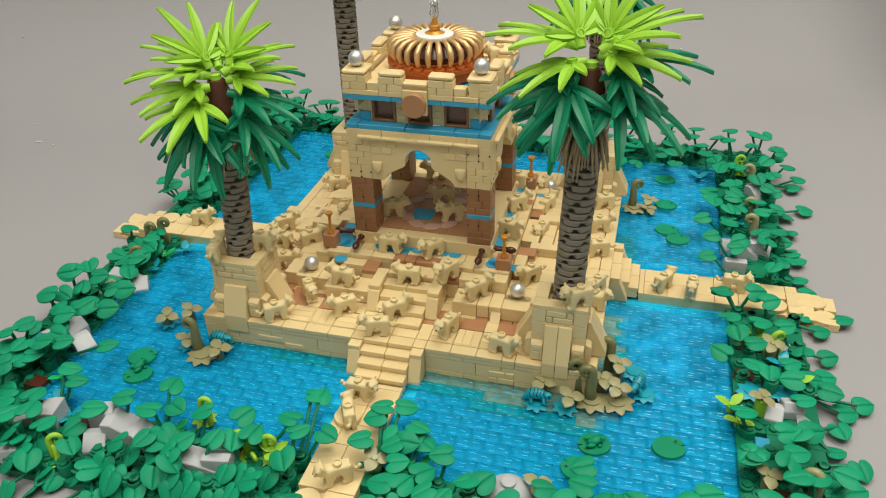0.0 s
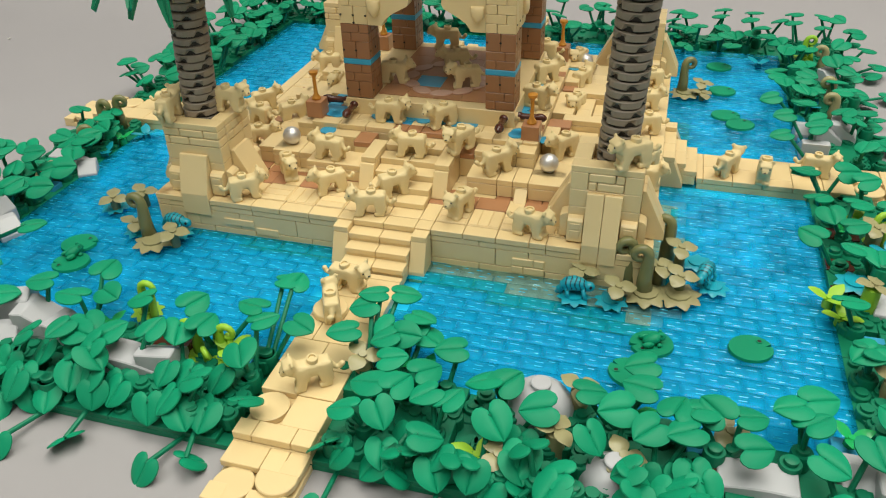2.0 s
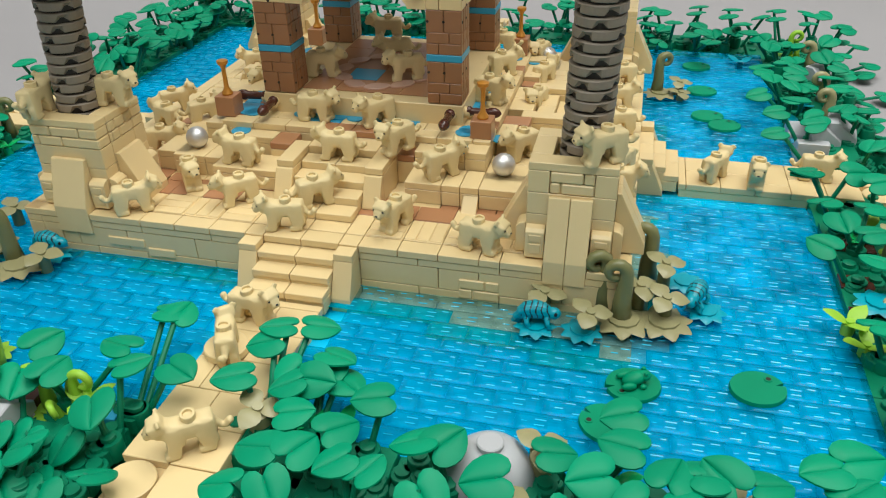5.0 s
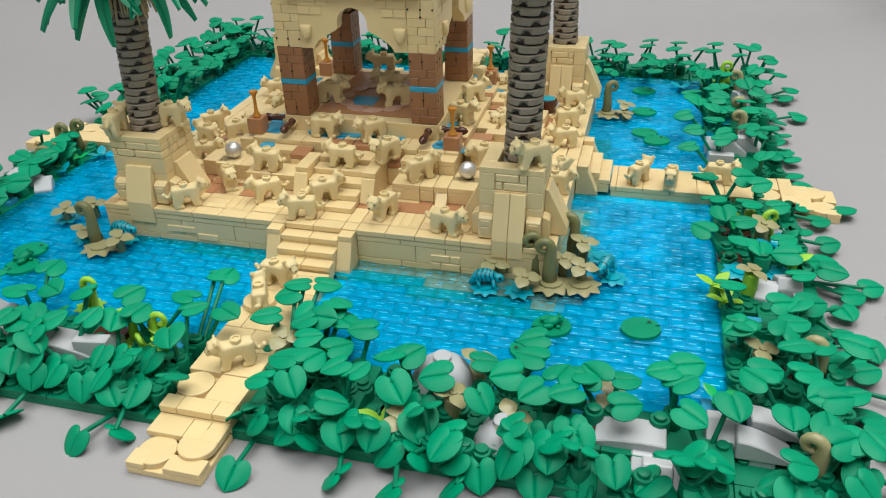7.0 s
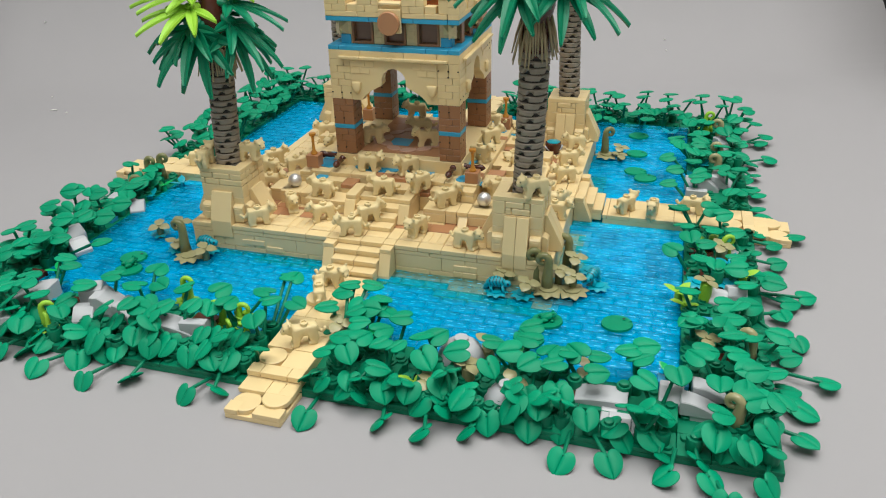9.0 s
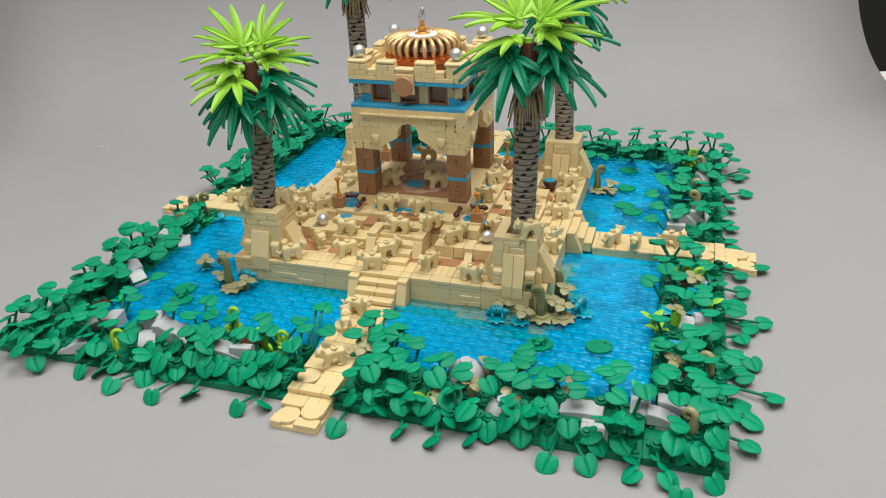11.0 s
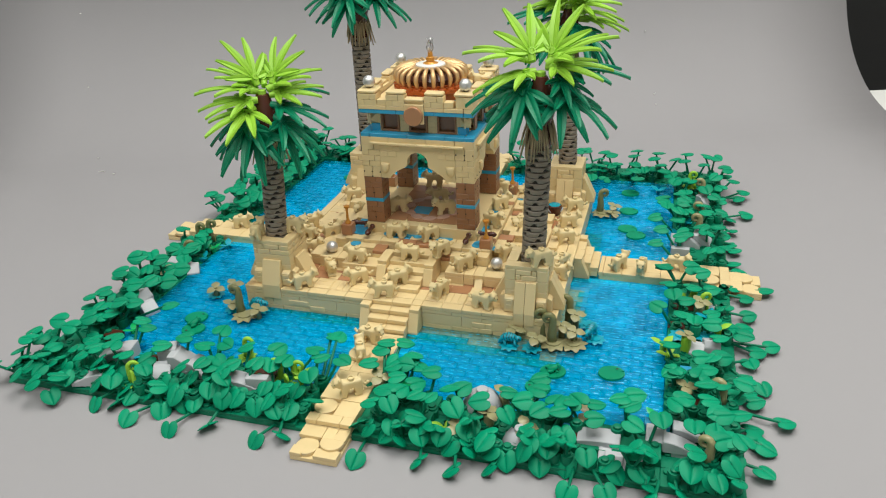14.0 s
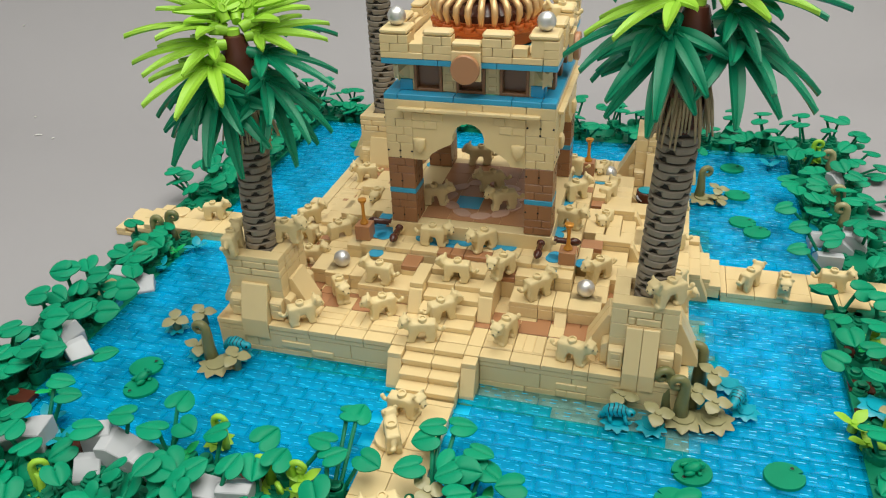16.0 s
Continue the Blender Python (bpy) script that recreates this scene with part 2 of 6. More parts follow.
def panel(name, r, f, z, dr, df, dz, mat, label, category, b=0.01, kind=""):
    bm = bmesh.new()
    bmesh.ops.create_cube(bm, size=1)
    bmesh.ops.scale(bm, vec=(dr, df, dz), verts=bm.verts)
    if b:
        bmesh.ops.bevel(bm, geom=bm.edges[:], offset=b, segments=3, affect="EDGES")
    ob = new(name, finish(bm, name, mat))
    ob.matrix_world = SWEEP @ Matrix.Translation((r, f, z))
    return tagged(ob, label, category, kind=kind)



def lint_fleck(r, f, z, size, turn):
    """A tiny curled white fibre lying on the paper."""
    bm = bmesh.new()
    tube_bm(bm, [(-size, 0, 0.02), (-0.3 * size, 0.2 * size, 0.05), (0.4 * size, 0.1 * size, 0.05), (size, -0.15 * size, 0.02)], [0.04, 0.08, 0.08, 0.04], 6)
    scaled(bm)
    ob = new("lint_fleck", finish(bm, "lint_fleck", WHITE, True))
    ob.matrix_world = SWEEP @ Matrix.Translation((r * U, (f - 0.12) * U, (z + 0.06) * U)) @ Matrix.Rotation(radians(turn), 4, "Z")
    tagged(ob, "tiny white lint fleck on the grey paper", "lint", "lint flecks")


for row in ((-53.9, 79.2, 19.8, 0.16, 20), (-53.1, 72.9, 8.2, 0.2, 70), (-48.1, 57.4, 0.3, 0.14, 0), (-45.7, 51.7, 0.0, 0.5, 10), (-43.4, 50.3, 0.0, 0.18, 50), (47.1, 76.2, 12.5, 0.22, 60), (46.3, 64.5, 2.2, 0.24, 80), (46.6, 66.8, 3.4, 0.16, 10)):
    lint_fleck(*row)

# the room round the table
panel("wall_back", 0, 2.4, 0.6, 5.2, 0.1, 2.7, WALLM, "plain painted room wall", "wall", 0, "structure")
panel("wall_front", 0, -2.6, 0.6, 5.2, 0.1, 2.7, WALLM, "plain painted room wall", "wall", 0, "structure")
panel("wall_left", -2.55, -0.1, 0.6, 0.1, 4.88, 2.7, WALLM, "plain painted room wall", "wall", 0, "structure")
panel("wall_right", 2.55, -0.1, 0.6, 0.1, 4.88, 2.7, WALLM, "plain painted room wall", "wall", 0, "structure")
panel("ceiling", 0, -0.1, 1.98, 5.2, 5.1, 0.06, WALLM, "plain white ceiling", "ceiling", 0, "structure")
panel("floor", 0, -0.1, -0.78, 5.2, 5.1, 0.06, GREY, "plain grey floor", "floor", 0, "structure")
table = panel("table", 0.04, -0.45, -0.022, 1.7, 2.1, 0.04, WALLM, "pale table carrying the paper sweep and model", "table", 0.006)
for r in (-0.75, 0.75):
    for f in (-0.95, 0.95):
        bm = bmesh.new()
        bmesh.ops.create_cube(bm, size=1)
        bmesh.ops.scale(bm, vec=(0.07, 0.07, 0.708), verts=bm.verts)
        bmesh.ops.bevel(bm, geom=bm.edges[:], offset=0.006, segments=2, affect="EDGES")
        leg = new("leg", finish(bm, "leg", WALLM))
        leg.parent = table
        leg.location = (r, f, -0.374)
panel("white_cabinet", -0.98, 1.3, 0.39, 0.5, 0.4, 0.6, WALLM, "white cabinet standing behind a black chair", "cabinet")
panel("black_chair_back", -0.95, 1.16, -0.02, 0.4, 0.1, 0.2, BLACK, "black office chair back beside the paper", "chair", 0.03)
panel("beige_box", -0.98, 1.0, -0.42, 0.4, 0.2, 0.7, TAN, "pale beige box on the floor behind", "box", 0.03)
panel("black_chair_back", 1.47, 1.35, -0.1, 0.92, 0.1, 1.3, BLACK, "black office chair back beside the paper", "chair", 0.05)

# ---- pool, bank and paths ----
CX, CY = 0.0, 16.0


def quarter(turn, x, y):
    """Turns a place of the front side about the platform's middle."""
    c, s = round(math.cos(turn * math.pi / 2)), round(math.sin(turn * math.pi / 2))
    return x * c - (y - CY) * s, CY + x * s + (y - CY) * c


POOL, BANK, WL = 26.0, 32.0, -2.4


def on_path(x, y):
    return abs(x) < 2.6 and not abs(y - CY) < 16 or abs(y - CY) < 2.6 and not abs(x) < 16


GLINT_RIPPLES = (((0.0, -0.2, 0.2, 0.4), (0.03, 0.1, 0.22, 0.46), (-0.62, -0.05, 0.1, 0.22), (0.66, 0.26, 0.16, 0.42)),
           ((-0.3, -0.32, 0.18, 0.36), (0.34, 0.02, 0.2, 0.45), (-0.5, 0.2, 0.24, 0.4), (0.72, -0.24, 0.12, 0.3)),
           ((0.42, -0.28, 0.22, 0.44), (-0.36, -0.06, 0.16, 0.38), (0.1, 0.28, 0.2, 0.42), (-0.72, 0.32, 0.14, 0.3), (0.74, 0.1, 0.1, 0.36)),
           ((-0.1, -0.36, 0.14, 0.42), (0.5, 0.14, 0.24, 0.34), (-0.56, -0.22, 0.2, 0.46), (-0.2, 0.14, 0.12, 0.4)))


def pillow_bm(bm, x, y, z, dx, dy, depth, style=0):
    """A tile with a slightly domed top: x, y its corner, z its top."""
    nx, ny = 6, 4
    g = 0.001
    grid = []
    for j in range(ny + 1):
        v = -1 + 2 * j / ny
        row = []
        for i in range(nx + 1):
            u = -1 + 2 * i / nx
            h = 0.0008 * (1 - u * u) + 0.0016 * (1 - v * v) - 0.0024
            row.append(bm.verts.new((x + dx / 2 + u * (dx / 2 - g), y + dy / 2 + v * (dy / 2 - g), z + h)))
        grid.append(row)
    for a, c in zip(grid, grid[1:]):
        for i in range(nx):
            f = bm.faces.new((a[i], a[i + 1], c[i + 1], c[i]))
            f.smooth = True
    rim = grid[0] + [r[-1] for r in grid[1:]] + grid[-1][-2::-1] + [r[0] for r in grid[-2:0:-1]]
    low = [bm.verts.new((p.co.x, p.co.y, z - depth)) for p in rim]
    for k in range(len(rim)):
        j = (k + 1) % len(rim)
        bm.faces.new((low[k], low[j], rim[j], rim[k])).material_index = 2
    # short added ripples, tilted to mirror the lamps: they stand in for glints
    cx, cy = x + dx / 2, y + dy / 2
    for ox, oy, half, tilt in GLINT_RIPPLES[style]:
        if abs(ox) + half > dx / 2:
            continue
        b, w = z + 0.01, 0.06
        v = [bm.verts.new(p) for p in ((cx + ox - half, cy + oy, b - 0.02), (cx + ox + half, cy + oy, b - 0.02), (cx + ox + half, cy + oy + w, b - 0.02 + w * tilt), (cx + ox - half, cy + oy + w, b - 0.02 + w * tilt),
                                       (cx + ox - half, cy + oy + w + 0.03, b - 0.02), (cx + ox + half, cy + oy + w + 0.03, b - 0.02))]
        bm.faces.new((v[0], v[1], v[2], v[3])).material_index = 3
        bm.faces.new((v[3], v[2], v[5], v[4]))
        bm.faces.new((v[0], v[3], v[4]))
        bm.faces.new((v[1], v[5], v[2]))


PILLOWS = {}


def pillow(dx, mats, style):
    key = dx, mats[0].name, style
    if key not in PILLOWS:
        bm = bmesh.new()
        pillow_bm(bm, -dx / 2, -0.5, 0, dx, 1, 0.03, style)
        scaled(bm)
        PILLOWS[key] = finish(bm, "water_tile", mats)
    return PILLOWS[key]


def water():
    w = thing("water", "trans-blue flat tiles laid in running bond as pool water", "water", 0, CY, WL, kind="structure")
    near, rest = [], []
    for j in range(int(2 * POOL)):
        y = CY - POOL + j
        x = -POOL - (j % 2)
        while x < POOL:
            a, c = max(x, -POOL), min(x + 2, POOL)
            x += 2
            m = (a + c) / 2
            if abs(m) < 15.4 and 0.4 < y < 31.4 or c - a < 0.5:
                continue
            if abs(m) < 3 and -3 < y < 0 or on_path(m, y + 0.5):
                continue
            (near if y < 1 and m > -14 and len(near) < 300 else rest).append((a, y, c - a))
    rng = random.Random(2)
    for a, y, d in near:
        sandy = 2.5 < a < 17 and y > -1.2 - (a - 2) * 0.16 or 15 < a < 18 and y > -1
        mats = [WATER_CLEAR, WATER_CLEAR, WATER_EDGE, GLINT_RIPPLE] if sandy else [WATER, WATER_DEEP, WATER_EDGE, GLINT_RIPPLE]
        place("tile", pillow(d, mats, rng.randrange(4)), w, (a + d / 2, y + 0.5, WL + rng.uniform(-0.006, 0.006)), (rng.uniform(-0.4, 0.4), rng.uniform(-0.3, 0.3), 0))
    pale = [r for r in rest if 15 < r[0] + r[2] / 2 < 18 - abs(r[1] - 6) * 0.12 and 1 <= r[1] < 11]
    for name, rows, mats in (("tile_field", [r for r in rest if r not in pale], [WATER, WATER_DEEP]), ("pale_tile_field", pale, [WATER_CLEAR, WATER_CLEAR])):
        bm = bmesh.new()
        for a, y, d in rows:
            pillow_bm(bm, a, y - CY, rng.uniform(-0.006, 0.006), d, 1, 0.03, rng.randrange(4))
        scaled(bm)
        ob = place(name, finish(bm, name, mats + [WATER_EDGE, GLINT_RIPPLE]), w, (0, CY, WL))
        tagged(ob, kind="stuff")
    block("pool_bed", w, BED, -POOL, CY - POOL, -3.1, 2 * POOL, 2 * POOL, 0.22)
    # sandy footing plates show through the water at the platform's foot
    for x, y, dx, dy in ((3, -1.8, 4, 1.9), (7, -2.8, 5, 2.9), (12, -3.6, 4.4, 3.7), (-10, -0.9, 7, 1.0), (15.9, 1.5, 1.5, 2.5), (15.9, 4, 2.4, 3), (15.9, 7, 1.6, 4), (16, 20, 2, 5), (-17.2, 3, 1.4, 6)):
        block("footing_plate", w, SANDY, x, y, -2.87, dx, dy, 0.12)


def bank():
    g = thing("garden_bank", "dark green plates ringing the pool under the plants", "garden bed", 0, CY, -ZT, kind="structure")
    o, i = BANK, POOL
    block("base_plate", g, DGREEN, -o, CY - o, -ZT, 2 * o, 2 * o, 0.38)
    for x, y, d in ((16.8, -11.0, 2), (18.4, -11.8, 1), (26.9, -10.4, 1), (24.6, -10.2, 2), (-5.4, -11.4, 2), (26.0, 22.0, 1), (-27.4, 2.0, 1), (27.2, -2.4, 1)):
        block("blue_plate", g, AZURE, x, y, -2.85, d, 1, 0.75, label="small blue plate between the plants")
    for x, y, d in ((26.02, 1.6, 1.4), (26.02, 4.4, 1.6), (26.4, 8.0, 2.0), (-9.2, -11.6, 2.0), (-20.6, -12.0, 2.0), (18.4, -13.6, 2.0), (27.6, -7.2, 1.6), (-26.9, -9.0, 1.6)):
        block("brown_plate", g, DBROWN, x, y, -2.85, d, 1.2, 0.86, label="dark red-brown plate between the plants")
    rng = random.Random(4)
    stud = lathe_mesh("stud", [(0.3, 0), (0.3, 0.18), (0.27, 0.21)], DGREEN, 12)
    for side in range(4):
        u = -o
        while u < o - 0.1:
            d = min(rng.choice((2, 3, 4, 6)), o - u)
            for lane in range(3):
                y0 = CY - o + lane * 2.0
                if side % 2 and abs(u + d / 2) > i or abs(u + d / 2) < 2.6:
                    continue
                x, y = quarter(side, u + d / 2, y0 + 1.0)
                m = rng.choice((DGREEN, DGREEN, BANKGREEN)) if lane else DGREEN
                h = rng.choice((0.0, 0.35, 0.7)) if lane else 0.0
                place("bank_plate", box_mesh(d - 0.04, 1.96, 0.3 + h, m), g, (x, y, -3.12 + (0.3 + h) / 2), (0, 0, side * 90))
                for k in range(int(d)):
                    if rng.random() < 0.5:
                        x, y = quarter(side, u + 0.5 + k, y0 + rng.choice((0.5, 1.5)))
                        place("stud", stud, g, (x, y, -2.82 + h))
            u += d


def bank_rounds():
    """Round one-stud plates laid all over the bank between the plants."""
    g = thing("bank_round_plates", "dark green round plates covering the bank between plants", "garden bed", 0, CY, -2.8, kind="stuff")
    rng = random.Random(31)
    bm = bmesh.new()
    for k in range(1500):
        side = (0, 0, 0, 1, 1, 3, 3, 2)[k % 8]
        u, v = rng.uniform(-31.4, 31.4), rng.uniform(-31.2, -26.4)
        if side % 2 and abs(u) > 26 or abs(u) < 2.7:
            continue
        x, y = quarter(side, u, CY + v)
        if 19.4 < x < 29 and y < -10.2:
            continue
        z = -2.9 + rng.choice((0.0, 0.2, 0.4, 0.55))
        rings = [[bm.verts.new((x + r * math.cos(math.pi * i / 6), y - CY + r * math.sin(math.pi * i / 6), z + h + 2.8)) for i in range(12)] for r, h in ((0.47, -0.4), (0.48, 0.3), (0.45, 0.34), (0.31, 0.35), (0.3, 0.5))]
        for a, c in zip(rings, rings[1:]):
            for i in range(12):
                bm.faces.new((a[i], a[(i + 1) % 12], c[(i + 1) % 12], c[i]))
        bm.faces.new(rings[-1])
    scaled(bm)
    place("round_plates", finish(bm, "round_plates", DGREEN), g, (0, CY, -2.8))


water()
bank()
bank_rounds()

# ---- platform ----


def block4(turn, name, parent, mat, x, y, z, dx, dy, dz, **kw):
    mx, my = quarter(turn, x + dx / 2, y + dy / 2)
    g = kw.pop("gap", 0.035)
    b = kw.pop("b", 0.028)
    return place(name, box_mesh(dx - g, dy - g, dz - g * 0.5, mat, b), parent, (mx, my, z + dz / 2), (0, 0, turn * 90), kw.get("label", ""))


def prism4(turn, name, parent, mat, profile, width, at, bevel=0.028):
    mx, my = quarter(turn, at[0], at[1])
    return place(name, finish(prism_bm(profile, width, bevel), name, mat), parent, (mx, my, at[2]), (0, 0, turn * 90))


def platform():
    p = thing("temple_platform", "tan brick platform with a stepped tile floor", "platform", 0, CY, -2.4, kind="structure")
    block("core", p, TAN, -15.6, 0.4, -3.0, 31.2, 31.2, 2.6)
    # the four retaining walls, brick by brick, in two courses and a cap
    for turn in range(4):
        c, s = round(math.cos(turn * math.pi / 2)), round(math.sin(turn * math.pi / 2))

        def wall(name, x, z, dx, dz, dy=0.96, y0=0.0):
            mx, my = x + dx / 2, y0 + dy / 2 - 16
            place(name, box_mesh(dx - 0.035, dy, dz - 0.03, TAN, 0.025), p, (mx * c - my * s, CY + mx * s + my * c, z + dz / 2), (0, 0, turn * 90))

        x = -16
        for d in (2, 1, 3, 4, 3, 3, 3, 4, 2, 4, 3):
            wall("brick", x, -2.0, d, 1.2, 0.9, 0.06)
            x += d
        x = -16
        for d in (4, 3, 4, 2, 6, 3, 4, 2, 4):
            wall("plate", x, -0.8, d, 0.4, 0.92, 0.04)
            wall("brick", x, -3.0, d, 1.0, 0.9, 0.06)
            x += d
        x = -12
        for d in (3, 2, 2, 2, 1, 2, 2, 1, 2, 2, 2, 1, 2):
            wall("tile", x, -0.4, d, 0.4)
            x += d
        for x in (-16, 14):
            wall("tile", x, -0.4, 2, 0.4)
    for x, z, d in ((8.0, -2.35, 0.7), (8.72, -2.35, 1.28), (8.0, -1.78, 1.3), (9.32, -1.78, 0.68), (-8.9, -2.2, 1.6), (-11.2, -1.75, 2.2)):
        block("brick", p, TAN, x, -0.03, z, d, 0.5, 0.53, b=0.05)
    # floor: two rows of ribbed masonry tiles behind the edge, then mixed tiles
    rng = random.Random(5)
    for turn in range(4):
        x = -11
        while x < 11:
            d = 2
            if not -3 < x + 1 < 3:
                mx, my = quarter(turn, x + 1, 2.0)
                base = place("masonry_tile", box_mesh(1.96, 1.96, 0.38, TAN), p, (mx, my, -0.2), (0, 0, turn * 90))
                for a, c in ((0.04, 0.62), (0.66, 1.3), (1.34, 1.94)):
                    if int(x) % 4 == 1:
                        place("rib", box_mesh(c - a, 1.8, 0.1, TAN, 0.04), base, (*quarter(turn, x + (a + c) / 2, 2.0), 0.0), (0, 0, turn * 90))
                    else:
                        place("rib", box_mesh(1.8, c - a, 0.1, TAN, 0.04), base, (*quarter(turn, x + 1, 1.0 + (a + c) / 2), 0.0), (0, 0, turn * 90))
            x += d
    for turn in range(4):
        for x, d in ((-3, 1), (-2, 2), (0, 2), (2, 1)):
            block4(turn, "tile", p, TAN, x, 1, -0.4, d, 2, 0.4)
    for y in range(1, 31):
        x = -15
        while x < 15:
            d = min(rng.choice((2, 2, 1)), 15 - x)
            inside = 8 <= y < 24 and -8 <= x < 8
            pier = (abs(x + d / 2) > 10.9) and (y < 5 or y >= 27)
            rib = (y < 3 or y >= 29) and abs(x + d / 2) < 11 or abs(x + d / 2) > 13 and 4 < y < 27
            if not inside and not pier and not rib:
                ring = max(abs(x + d / 2), abs(y + 0.5 - 16))
                m = NOUGAT if 11.4 < ring < 13.2 and rng.random() < 0.62 else TAN
                block("tile", p, m, x, y, -0.4, d, 1, 0.4 + 0.01 * rng.random())
            x += d
    return p


platform()


def outer_stairs(turn):
    x, y = quarter(turn, 0, -1)
    s = thing("outer_stairs", "tan tile steps between sloped cheeks, down to the garden path", "stairs", x, y, -2.4, "stairs to the paths")
    for k in range(3):
        for a in (-2, 0):
            block4(turn, "riser", s, TAN, a, -0.82 - k * 0.82, -2.6, 2, 0.9, 1.77 - 0.54 * k)
            block4(turn, "step", s, TAN, a, -0.88 - k * 0.82, -0.83 - 0.54 * k, 2, 0.96, 0.38)
    for a in (-3, 2):
        prism4(turn, "cheek", s, TAN, [(0, -0.5), (0, -2.9), (-1.66, -2.9), (-1.6, -2.2), (-0.84, -0.5)], 0.97, (a + 0.5, 0, 0))
        block4(turn, "tile", s, TAN, a, -0.86, -0.5, 1, 0.86, 0.4)


def garden_path(turn):
    x, y = quarter(turn, 0, -10)
    g = thing("garden_path", "tan tiled path across the pool with low end steps", "path", x, y, -2.4, "garden paths")
    block4(turn, "tile", g, TAN, -2, -3.0, -2.4, 4, 0.47, 0.4)
    y, k = -3.0, 0
    while y > -13:
        for a, d in (((-2, 2), (0, 2)), ((-2, 2), (0, 2)), ((-2, 1), (-1, 3)))[k % 3]:
            block4(turn, "tile", g, TAN, a, y - 2, -2.4, d, 2, 0.4)
        y -= 2
        k += 1
    block4(turn, "footing", g, TAN, -1.95, -15, -3.4, 3.9, 12.4, 1.0)
    disc = lathe_mesh("round_tile", [(0.9, 0), (0.97, 0.06), (0.97, 0.36), (0.92, 0.4)], TAN, 28)
    for u, v, z in ((-1, -14.0, -2.42), (-0.9, -6.6, -2.0)):
        px, py = quarter(turn, u, v)
        if turn == 0 or v < -7:
            place("round_tile", disc, g, (px, py, z))
    block4(turn, "tile", g, TAN, 0, -15, -2.44, 2, 2, 0.4)
    for a, d in ((-2, 1), (-1, 2), (1, 1)):
        block4(turn, "tile", g, TAN, a, -16, -2.45, d, 1, 0.45)
    block4(turn, "plate", g, TAN, -2, -16.05, -3.1, 4, 1.3, 0.62)
    for a, d in ((-2, 2), (0, 1), (1, 1)):
        block4(turn, "tile", g, TAN, a, -17.3, -2.9, d, 1.3, 0.4)
    block4(turn, "plate", g, TAN, -2, -19.2, -3.5, 4, 3.2, 0.38)
    for a, d in ((-2, 1), (0, 2)):
        block4(turn, "tile", g, TAN, a, -19.2, -3.12, d, 1.0, 0.38)
    px, py = quarter(turn, -0.9, -18.1)
    place("round_tile", disc, g, (px, py, -3.16))
    px, py = quarter(turn, 1.0, -17.5)
    place("round_tile", disc, g, (px, py, -2.92))


for turn in range(4):
    outer_stairs(turn)
    garden_path(turn)


